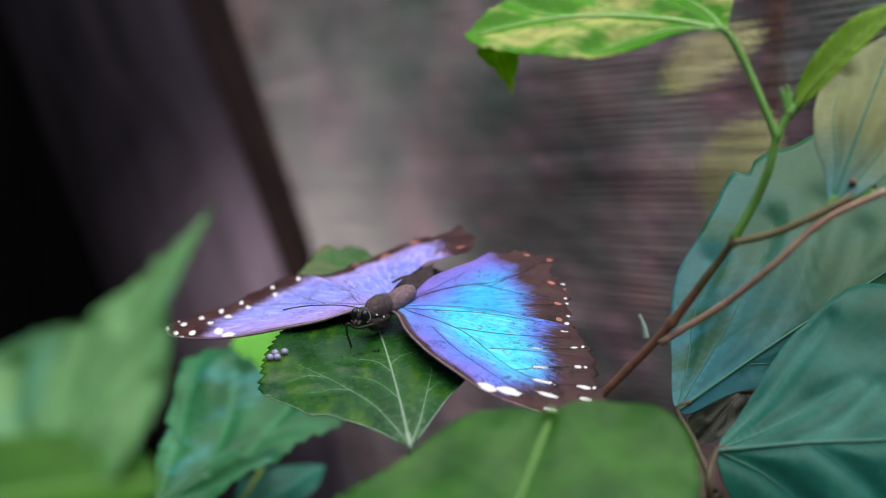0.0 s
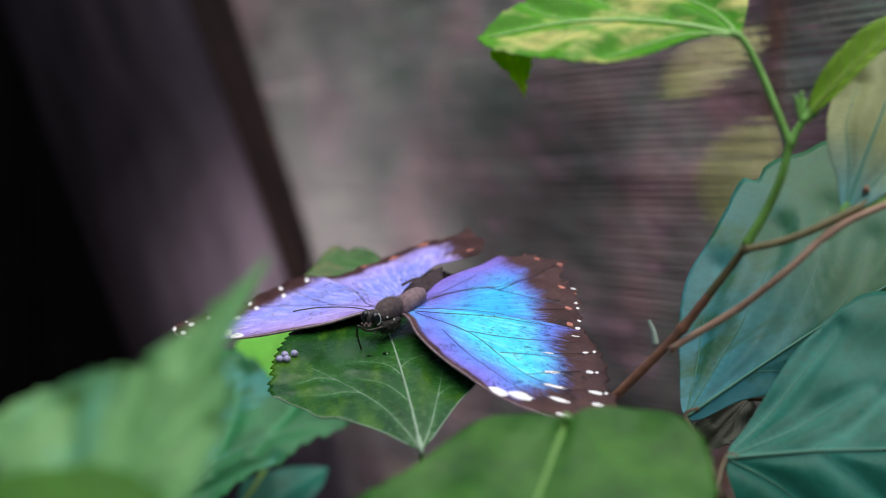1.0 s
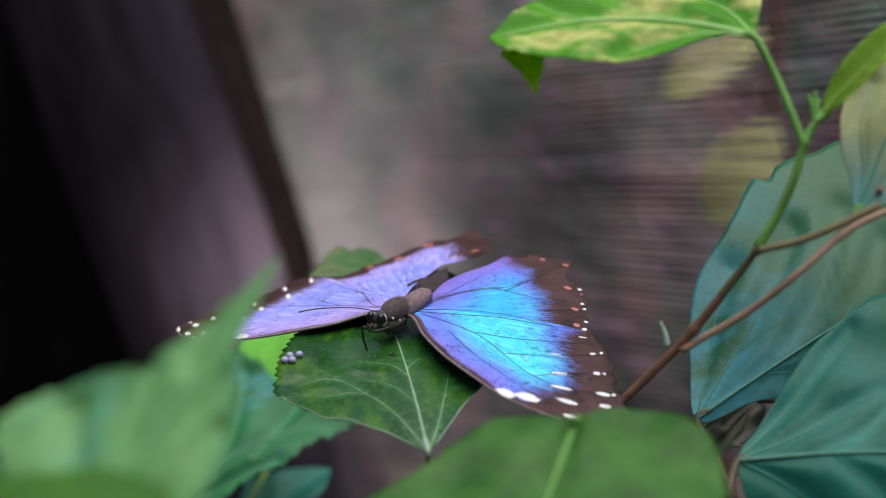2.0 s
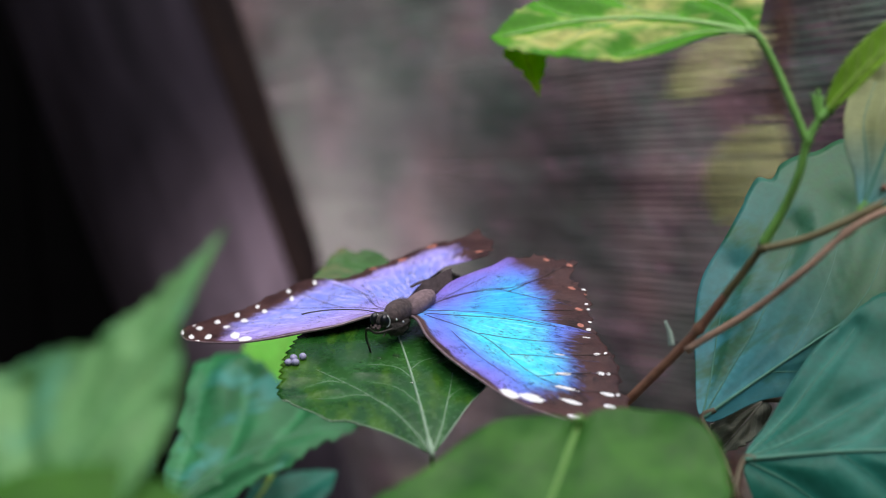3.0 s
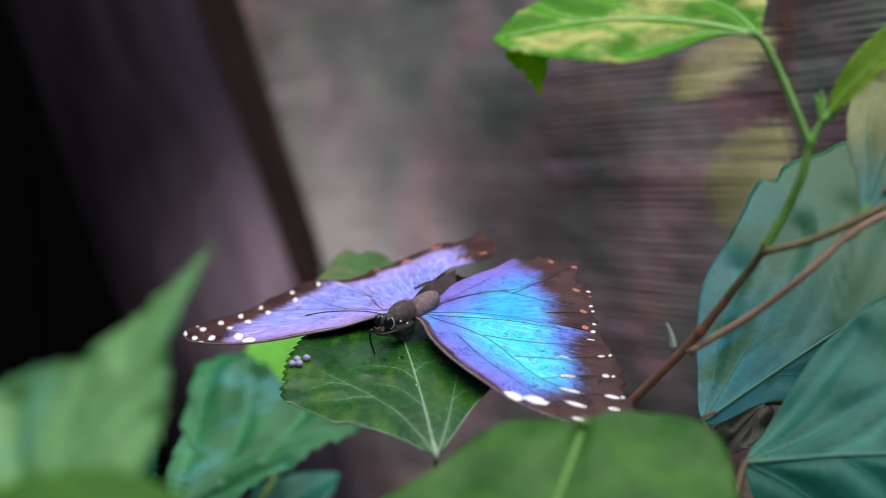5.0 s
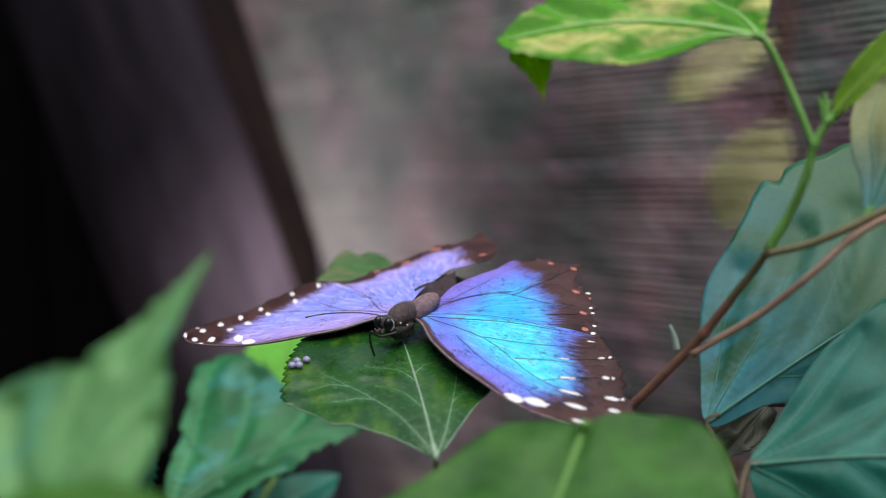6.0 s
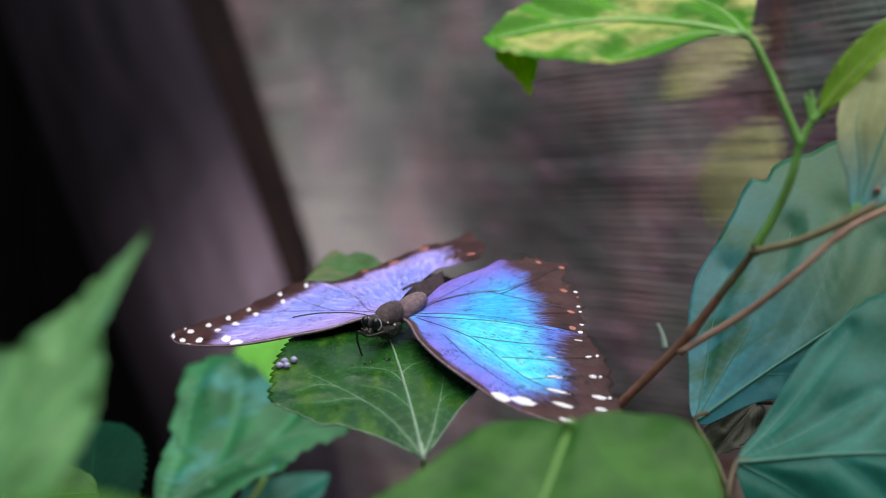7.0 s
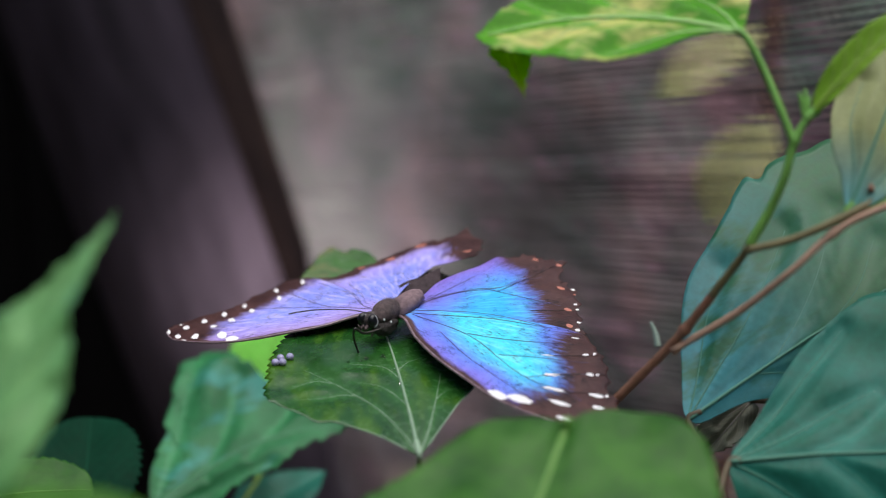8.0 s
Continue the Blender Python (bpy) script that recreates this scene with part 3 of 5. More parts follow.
def timber_post():
    post = new("timber_post")
    tagged(post, "leaning grey weathered timber post beside the netting", "post")
    m = Matrix(((0.95114, -0.13367, -0.27831, -0.33158), (0.13912, 0.99028, -0.00019, 1.05281), (0.27563, -0.03854, 0.96049, 1.34163), (0.00000, 0.00000, 0.00000, 1.00000)))
    post.matrix_basis = m
    log = tube([(0.018, 0, -1.46), (0.022, 0, -0.7), (0.015, 0, 0.1), (0.018, 0, 1.4)], 0.060, 0.056, 80, 40, 0.0)
    for v in log.verts:
        a = math.atan2(v.co.y, v.co.x)
        v.co.xy *= 1 + 0.02 * noise.noise(Vector((math.cos(a) * 4, math.sin(a) * 4, v.co.z * 3))) + 0.006 * noise.noise(Vector((math.cos(a) * 30, math.sin(a) * 30, v.co.z * 5)))
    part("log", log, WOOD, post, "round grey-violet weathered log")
    part("batten", bar((0.029, 0.03, 2.86), Matrix.Translation((0.0885, 0.012, 0)), 0.003), WOOD_SIDE, post, "dark brown batten holding the net")


timber_post()


def dark_wall():
    wall = new("timber_wall")
    tagged(wall, "upright timber board wall, its deep shade put in as black", "wall", kind="structure")
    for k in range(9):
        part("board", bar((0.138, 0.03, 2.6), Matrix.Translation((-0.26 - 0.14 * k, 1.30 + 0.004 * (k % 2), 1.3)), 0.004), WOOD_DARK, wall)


dark_wall()


def netting():
    """Woven shade net, nailed to the batten and stretched away from it towards the camera: flat level strands over thin uprights."""
    bm = bmesh.new()
    rnd = random.Random(4)
    along = Vector((1, -1.9, 0)).normalized()
    out = Vector((-along.y, along.x, 0))
    step_x, far_side = 0.02, 1.15

    def start(z):
        """Where the net leaves the leaning batten at a height."""
        x = -0.2474 - 0.2897 * (z - 1.366) - 0.012
        return Vector((x, 0.91 - 1.9 * x, z))

    def place(d, z):
        sag = 0.008 * noise.noise(Vector((d * 2.2, z * 2, 1)))
        rise = 0.265 * d + 0.010 * noise.noise(Vector((d * 2.5, z * 1.8, 5))) + 0.0014 * noise.noise(Vector((d * 11, z * 14, 5)))
        return start(z) + along * d + out * sag + Vector((0, 0, rise))

    def strip(pts, half, flat):
        prev = None
        for k, p in enumerate(pts):
            wide = half * (0.75 + 0.9 * abs(noise.noise(Vector((k * 0.35, p.z * 60 if flat else k * 0.2, 8)))))
            v, w = bm.verts.new(p + wide), bm.verts.new(p - wide)
            if prev:
                bm.faces.new((prev[0], v, w, prev[1]))
            prev = (v, w)

    z = 0.35
    while z < 1.5:
        count = int((far_side - start(z).x) * 0.68 / step_x)
        strip([place(step_x * k, z) for k in range(count)], Vector((0, 0.0001, rnd.uniform(0.00045, 0.00098))), True)
        z += 0.0030
    d = 0.0
    while d < 0.85:
        strip([place(d, 0.35 + 0.05 * k) + out * 0.001 for k in range(24)], along * 0.0003, False)
        d += 0.0062
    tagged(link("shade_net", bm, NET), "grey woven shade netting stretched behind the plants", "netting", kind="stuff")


netting()


def far_leaves():
    e, root = plant((0.32, 1.62, 0), "yellow-green broad-leaved shrub behind the netting")
    stem(e, root, [(0.32, 1.62, -0.02), (0.31, 1.6, 0.45), (0.33, 1.58, 0.85), (0.30, 1.6, 1.25)], 0.012, 0.006, TWIG)
    for b, t, up, w in (((0.2235, 1.2646, 0.8120), (0.2700, 1.2883, 0.8900), (0.000, -0.732, 0.659), 0.032), ((0.1887, 1.3324, 0.8995), (0.2724, 1.3482, 0.9482), (0.000, -0.606, 0.723), 0.024)):
        leaf(e, b, t, up, w, w, LEAF_FAR, VEIN_YELLOW, root=root, detail=0, rows=24, cols=8, teeth=8, petiole=[(0.31, 1.6, b[2] - 0.03)])


far_leaves()


# ---- butterfly ----
WING_TURN = radians(-8)


class Wing:
    """One wing in its own plane: x away from the body, y to the head; side is -1 or 1."""

    def __init__(self, side, droop=WING_TURN, lower=0.0):
        self.side, self.droop, self.lower = side, droop, lower

    def at(self, x, y, lift=0.0):
        x, y = x / 1000, y / 1000
        c, s = math.cos(self.droop), math.sin(self.droop)
        z = -self.lower + lift + 0.00025 * math.sin(y * 430 + 1) * min(1, x / 0.03) - 0.9 * max(0, x - 0.05) ** 2
        return Vector((self.side * (x * c - z * s), y, x * s + z * c))


def wing_panel(name, parent, wing, hub, outline, material, border, scallop, label, inner=None, steps=170, rings=30, front=0.0):
    """A wing panel: rings from its hub to a smooth outline with a scalloped margin. border(s) is the width of the brown rim, in mm, along the outline."""
    pts = spline([Vector((*q, 0)) for q in outline + outline[:1]], steps + 1)[:-1]
    c = Vector((*hub, 0))
    bm = bmesh.new()
    rim = bm.verts.layers.float.new("rim")
    depth = bm.verts.layers.float.new("depth")
    ray = bm.verts.layers.float.new("ray")
    reach = bm.verts.layers.float.new("reach")
    rows = []
    first = bm.verts.new(wing.at(c.x, c.y))
    edge = []
    for k, p in enumerate(pts):
        s = k / steps
        d = p - c
        edge.append(c + d * (1 + scallop(s) * (0.95 - abs(math.sin(s * math.pi * 26)) ** 0.7) / d.length))
    rimmed = [(k / steps, q) for k, q in enumerate(edge) if border(k / steps) > 0.4]
    marg = np.array([(q.x, q.y, border(s)) for s, q in rimmed])
    weight = np.array([1.35 if front and s < front else 1.0 for s, q in rimmed])
    soft_edge = np.array([(q.x, q.y) for k, q in enumerate(edge) if inner and inner[0] < k / steps < inner[1]])
    for q in edge:
        row = []
        for j in range(1, rings + 1):
            w = c.lerp(q, (j / rings) ** 0.8)
            v = bm.verts.new(wing.at(w.x, w.y))
            gap = np.hypot(marg[:, 0] - w.x, marg[:, 1] - w.y)
            v[rim] = float(np.max(1 - 0.4 * gap / marg[:, 2]))
            near = (gap * weight).min() if inner is None else min((gap * weight).min(), np.hypot(soft_edge[:, 0] - w.x, soft_edge[:, 1] - w.y).min() + 3)
            near = max(near, 17 * (1 - math.hypot(w.x, w.y) / 24))
            v[depth] = float(min(1.0, near / 25))
            v[ray], v[reach] = math.atan2(w.y + 3, w.x + 3), math.hypot(w.x + 3, w.y + 3) / 60
            row.append(v)
        rows.append(row)
    first[rim] = 0.0
    first[depth] = 1.0
    first[ray], first[reach] = math.atan2(c.y + 3, c.x + 3), math.hypot(c.x + 3, c.y + 3) / 60
    for a, b in zip(rows, rows[1:] + rows[:1]):
        bm.faces.new((first, a[0], b[0]))
        for j in range(rings - 1):
            bm.faces.new((a[j], a[j + 1], b[j + 1], b[j]))
    ob = part(name, bm, material, parent, label)
    thick = ob.modifiers.new("thickness", "SOLIDIFY")
    thick.thickness = 0.0002
    thick.offset = 0
    return ob


def scale_spot(parent, wing, x, y, length, width, turn, material, name="spot"):
    """A rounded patch of scales lying on the wing."""
    bm = bmesh.new()
    n = 14
    mid = bm.verts.new(wing.at(x, y, 0.00030))
    ring = []
    for k in range(n):
        a = 2 * math.pi * k / n
        r = 1 + 0.4 * noise.noise(Vector((x + 2 * math.cos(a), y + 2 * math.sin(a), 0)))
        px, py = length / 2 * math.cos(a) * r, width / 2 * math.sin(a) * r
        ring.append(bm.verts.new(wing.at(x + px * math.cos(turn) - py * math.sin(turn), y + px * math.sin(turn) + py * math.cos(turn), 0.00022)))
    for k in range(n):
        bm.faces.new((mid, ring[k], ring[(k + 1) % n]))
    return part(name, bm, material, parent)


def wing_vein(parent, wing, pts, r=0.00011, material=None):
    return part("wing_vein", tube([wing.at(q.x, q.y, 0.00020) for q in spline([Vector((*p, 0)) for p in pts], 30)], r, r * 0.6, 60, 5), material or VEIN_W, parent)


def step(s, a, b):
    t = min(1, max(0, (s - a) / (b - a)))
    return t * t * (3 - 2 * t)


def butterfly():
    fly = new("butterfly")
    tagged(fly, "blue morpho butterfly resting with spread wings on a leaf", "butterfly")
    fly.matrix_basis = Matrix(((-0.83826, -0.53935, -0.08015, -0.01059), (0.54254, -0.83970, -0.02355, 0.46946), (-0.05460, -0.06323, 0.99650, 1.02680), (0.00000, 0.00000, 0.00000, 1.00000)))
    # wing outlines in millimetres, from the hinge along the front edge, round the margin and back
    fore_a = [(-2, -2), (2, 1), (6, 3), (14, 10), (27, 18), (40, 23), (49, 27), (58, 29), (65, 29), (70, 28), (73, 27), (77, 22), (79, 16), (80, 11), (77, 6), (74, 5), (70, -3), (65, -10), (61, -14), (56, -19), (52, -22), (39, -21), (23, -14), (-2, -4)]
    hind_a = [(-1, -2), (22, -5), (41, -9), (52, -21), (48, -27), (42, -37), (36, -46), (30, -51), (28, -51), (24, -60), (22, -66), (20, -65), (16, -63), (13, -63), (9, -62), (8, -58), (3, -55), (2, -46), (0, -39), (-2, -27), (0, -13), (-2, -9), (-2, -4)]
    fore_b = [(2, 0), (11, 3), (18, 12), (26, 18), (36, 23), (44, 27), (52, 28), (62, 27), (70, 24), (77, 19), (79, 14), (79, 10), (75, 5), (69, 1), (67, -8), (66, -17), (65, -25), (62, -31), (55, -31), (29, -18), (5, -4)]
    hind_b = [(5, -1), (21, -8), (43, -18), (56, -31), (48, -35), (45, -42), (41, -52), (38, -65), (35, -70), (30, -71), (28, -79), (27, -83), (11, -67), (7, -58), (6, -54), (10, -53), (14, -51), (15, -47), (15, -40), (14, -31), (12, -21), (7, -9)]
    wa, wb = Wing(-1), Wing(1)
    wa2, wb2 = Wing(-1, lower=0.0006), Wing(1, lower=0.0006)

    def fore_rim(s):
        return 2.0 * (1 - step(s, 0.80, 0.83)) + 10.5 * step(s, 0.30, 0.42) * (1 - step(s, 0.76, 0.83)) + 5 * step(s, 0.28, 0.36) * (1 - step(s, 0.42, 0.52))

    def hind_rim(s):
        return 12.0 * step(s, 0.09, 0.17) * (1 - step(s, 0.56, 0.68))

    def fore_cut(s):
        return 1.6 * step(s, 0.42, 0.5) * (1 - step(s, 0.74, 0.8))

    def hind_cut(s):
        return 2.4 * step(s, 0.1, 0.18) * (1 - step(s, 0.62, 0.72))

    fa = wing_panel("forewing", fly, wa, (27, 2), fore_a, WING_A, fore_rim, fore_cut, "bright cyan-blue forewing with brown white-spotted border", front=0.30)
    ha = wing_panel("hindwing", fly, wa2, (18, -30), hind_a, WING_C, hind_rim, hind_cut, "blue hindwing with ragged brown border", (0.5, 0.9))
    fb = wing_panel("forewing", fly, wb, (30, 2), fore_b, WING_B, fore_rim, fore_cut, "blue forewing with painted violet sheen and brown white-spotted border")
    hb = wing_panel("hindwing", fly, wb2, (24, -36), hind_b, WING_B, lambda s: 0.45 * hind_rim(s) + 7 * math.exp(-((s - 0.54) / 0.06) ** 2), hind_cut, "blue hindwing with painted violet sheen and torn brown border")
    # white spots: two rows along the margin and the bar on the front edge
    for w, ob in ((wa, fa), (wb, fb)):
        sp = [(71.1, 25.1, 4.0, 1.9, 166.2), (66.7, 19.0, 6.8, 1.7, 173.0), (61.9, 13.3, 6.8, 2.0, 169.5), (57.2, 6.1, 4.8, 1.4, 151.7), (50.6, -3.7, 3.6, 1.0, 149.5), (76.3, 14.6, 3.7, 2.0, 153.2), (72.4, 8.4, 3.8, 2.1, 167.3), (65.8, -0.4, 2.2, 2.2, 142.5), (59.2, -10.2, 2.0, 1.3, 153.8), (51.6, -18.0, 2.7, 1.0, 154.2), (74.9, 6.9, 1.4, 1.1, 77.1), (67.5, -1.6, 1.7, 1.1, 69.8), (61.1, -12.0, 1.5, 1.0, 69.1), (50.8, 25.2, 7.2, 3.7, -162.6), (56.8, 23.5, 7.6, 4.2, 179.1)] if w is wa else [(68.7, 22.5, 4.9, 1.8, 140.7), (61.3, 22.7, 5.3, 2.3, 131.8), (60.3, 14.8, 3.8, 2.0, 145.4), (58.5, 8.2, 4.7, 2.2, 147.1), (55.8, 0.9, 5.1, 1.9, 137.8), (54.1, -11.2, 5.1, 1.5, 133.0), (71.2, 15.6, 5.6, 1.9, 138.4), (69.4, 9.0, 5.7, 1.9, 137.7), (65.2, 3.7, 5.1, 1.7, 137.4), (63.7, -4.7, 5.1, 1.5, 134.2), (62.1, -19.4, 5.9, 1.5, 132.1), (56.3, -26.6, 5.3, 1.4, 131.1), (51.1, 21.4, 7.2, 3.0, 141.4), (44.9, 24.0, 6.2, 4.0, 142.0), (76.0, 18.8, 4.8, 1.0, 134.4), (62.8, 26.2, 2.8, 1.2, 169.4), (76.7, 12.2, 3.1, 1.0, 137.3)]
        for x, y, a, b, turn in sp:
            scale_spot(ob, w, x, y, a, b, radians(turn), SPOT_W, "white_spot")
    for x, y, a in [(34.5, -48.5, 1.5), (40.4, -39.2, 1.2), (42.4, -36.7, 1.2), (47.4, -28.3, 1.3), (49.2, -24.0, 1.7)]:
        scale_spot(ha, wa2, x, y, a, a, 0, SPOT_W, "white_spot")
    for w, ob, sp in ((wa2, ha, [(31, -47, 3.0), (40, -35, 2.6), (46, -25, 2.6), (22, -62, 2.4), (14, -61, 2.2), (37, -45, 1.2)]), (wb2, hb, [(35, -66, 4.0), (38, -52, 3.2), (43, -42, 2.6), (11, -59, 3)])):
        for x, y, a in sp:
            scale_spot(ob, w, x, y, a, a * 0.7, 0.5, SPOT_R, "red_spot")
    for pts in [[(3, -2), (22, -12), (43, -20)], [(5, -2), (26, 0), (52, 12), (64, 12)], [(25, -1), (33, -4), (53, -13)], [(39, 5), (47, 1), (62, -7)], [(52, 12), (57, 6), (67, -1)], [(18, 3), (38, 14), (59, 22)]]:
        wing_vein(fa, wa, pts)
    for pts in [[(1, -5), (6, -22), (15, -35), (22, -51)], [(1, -5), (3, -20), (5, -38)], [(12, -32), (24, -34), (37, -36)]]:
        wing_vein(ha, wa2, pts)
    for pts in [[(6, -3), (15, -5), (30, -17), (49, -26)], [(8, -2), (25, -4), (43, -3), (58, -1)], [(27, -4), (40, -9), (55, -16)]]:
        wing_vein(fb, wb, pts)
    for pts in [[(48.1, -28.6), (29.3, -17.5), (14.9, -4.7)], [(36.5, -25.7), (25.9, -17.5), (15.8, -7.2)]]:
        wing_vein(fb, wb, pts, 0.00009)
    wing_vein(ha, wa2, [(1.2, -2.3), (4.1, -18.6), (9.9, -29.2), (14.7, -35.0)], 0.00013)
    wing_vein(fa, wa, [(1.6, -1.7), (8.7, -8.1), (25.4, -16.8), (40.6, -19.6)], 0.00010)
    for pts in [[(50.4, -3.6), (57.1, -8.3), (63.3, -12.4)], [(55.8, 7.8), (62.7, 2.0), (69.2, -3.4)], [(62.5, 15.0), (67.3, 10.7), (75.2, 5.3)]]:
        wing_vein(fa, wa, pts, 0.00013, VEIN_BROWN)
    for pts in [[(16.2, -32.5), (18.8, -44.0), (21.4, -60.8)], [(37.1, -18.9), (41.7, -21.0), (45.2, -24.1)], [(31.7, -26.5), (37.1, -31.1), (40.0, -34.8)]]:
        wing_vein(ha, wa2, pts, 0.00013, VEIN_BROWN)
    for w, ob, line in ((wa, fa, fore_a), (wb, fb, fore_b)):
        part("front_edge", tube([w.at(x, y, 0.0001) for x, y in line[0:10]], 0.00055, 0.00022, 40, 6), EDGE_W, ob, "grey-brown thickened front edge")
    # body
    part("thorax", ball(0.0035, 0.0060, 0.0038, Matrix.Translation((0.0004, 0.0042, 0.0016)), 0.08, 32), FUR, fly, "furry grey-brown thorax")
    part("abdomen", ball(0.0037, 0.0086, 0.0029, Matrix.Translation((-0.0003, -0.0052, 0.0009)) @ Matrix.Rotation(radians(-6), 4, "X"), 0.05, 28), ABDOMEN, fly, "mauve-grey rounded abdomen")
    part("chest", ball(0.0029, 0.0050, 0.0032, Matrix.Translation((-0.0002, 0.0054, -0.0016)), 0.25, 24), FACE, fly, "dark hairy underside of the thorax")
    for q in ((-0.0026, 0.0092, 0.0016), (-0.0034, 0.0070, 0.0002)):
        part("pale_tuft", ball(0.0003, 0.0003, 0.0004, Matrix.Translation(q), 0.3, 10), SPOT_W, fly, "small white tuft of hair")
    fold = bmesh.new()
    top = spline([wb2.at(x, y, 0.0006) for x, y in [(15.1, -23.9), (14.2, -28.2), (11.9, -31.4), (11.5, -37.5), (10.7, -41.3)]], 16)
    low = spline([wb2.at(x, y, -0.0030) for x, y in [(10.6, -19.6), (8.6, -22.0), (6.7, -24.5), (6.4, -29.2), (6.5, -34.6)]], 16)
    pair = [(fold.verts.new(q), fold.verts.new(q.lerp(r, 0.45) - Vector((0, 0, 0.0012))), fold.verts.new(r)) for q, r in zip(top, low)]
    for q, r in zip(pair, pair[1:]):
        fold.faces.new((q[0], r[0], r[1], q[1]))
        fold.faces.new((q[1], r[1], r[2], q[2]))
    part("inner_fold", fold, FOLD, hb, "dark folded inner wing edge").modifiers.new("thickness", "SOLIDIFY").thickness = 0.0003
    head = part("head", ball(0.0023, 0.0025, 0.0024, Matrix.Translation((0.0014, 0.0106, 0.0016)), 0.10, 24), FACE, fly)
    for sx in (-1, 1):
        cx = 0.0014 + sx * 0.0018
        part("eye", ball(0.0014, 0.0017, 0.0018, Matrix.Translation((cx, 0.0120, 0.0022)), 0, 20), EYE_M, head, "glossy black compound eye")
        ring = [(cx - 0.0017 * math.cos(a), 0.0124 - 0.0006 * math.cos(a), 0.0021 + 0.0021 * math.sin(a)) for a in (-1.3, -0.9, -0.45, 0, 0.45, 0.9)]
        part("eye_stripe", tube(ring, 0.00020, 0.00012, 20, 6), SPOT_W, head, "thin pale ring behind the eye")
        part("palp", tube([(0.0016 + sx * 0.0007, 0.0130, 0.0004), (0.0016 + sx * 0.0008, 0.0146, 0.0000), (0.0016 + sx * 0.0008, 0.0154, 0.0014)], 0.0007, 0.0003, 12, 6), FUR, head)
    rnd = random.Random(2)
    hairs = bmesh.new()
    for k in range(1500):
        a, h = rnd.uniform(0, 2 * math.pi), rnd.uniform(-1, 1)
        c = math.sqrt(1 - h * h)
        n = Vector((c * math.cos(a), h, c * math.sin(a)))
        o = Vector((n.x * 0.0034 + 0.0004, n.y * 0.0059 + 0.0042, n.z * 0.0037 + 0.0016))
        d = (0.35 * n + Vector((rnd.uniform(-0.4, 0.4), -0.9, rnd.uniform(-0.3, 0.3)))).normalized() * rnd.uniform(0.0008, 0.0021)
        w = d.cross(n).normalized() * 0.00004
        hairs.faces.new([hairs.verts.new(q) for q in (o - w, o + w, o + d)])
    tagged(part("fur", hairs, FUR, fly, "short brown body hair"), kind="stuff")
    down = bmesh.new()
    for k in range(1400):
        a, h = rnd.uniform(0, 2 * math.pi), rnd.uniform(-1, 1)
        c = math.sqrt(1 - h * h)
        n = Vector((c * math.cos(a), h, c * math.sin(a)))
        o = Vector((n.x * 0.0036 - 0.0003, n.y * 0.0084 - 0.0052, n.z * 0.0028 + 0.0009))
        d = (0.3 * n + Vector((rnd.uniform(-0.4, 0.4), -0.9, rnd.uniform(-0.3, 0.3)))).normalized() * rnd.uniform(0.0006, 0.0015)
        w = d.cross(n).normalized() * 0.00004
        down.faces.new([down.verts.new(q) for q in (o - w, o + w, o + d)])
    tagged(part("down", down, ABDOMEN, fly, "fine mauve-grey hair on the abdomen"), kind="stuff")
    inv = fly.matrix_basis.inverted()
    part("antenna", tube([inv @ Vector(q) for q in ((-0.01770, 0.45861, 1.03063), (-0.02407, 0.45939, 1.03141), (-0.03236, 0.45845, 1.03175), (-0.03811, 0.45730, 1.03146), (-0.04119, 0.45616, 1.03118))], 0.00015, 0.00024, 30, 6), CHITIN, head, "thin black antenna")
    for k, leg in enumerate(([(-0.01457, 0.45857, 1.02565), (-0.01931, 0.45540, 1.02561), (-0.02186, 0.45347, 1.02776), (-0.02230, 0.45499, 1.02434), (-0.02097, 0.45600, 1.01890)], [(-0.01441, 0.47112, 1.02546), (-0.01622, 0.47287, 1.02113), (-0.01777, 0.46713, 1.01965)])):
        part("leg", tube([inv @ Vector(q) for q in leg], 0.00045, 0.0003, 26, 6), CHITIN, fly)


butterfly()


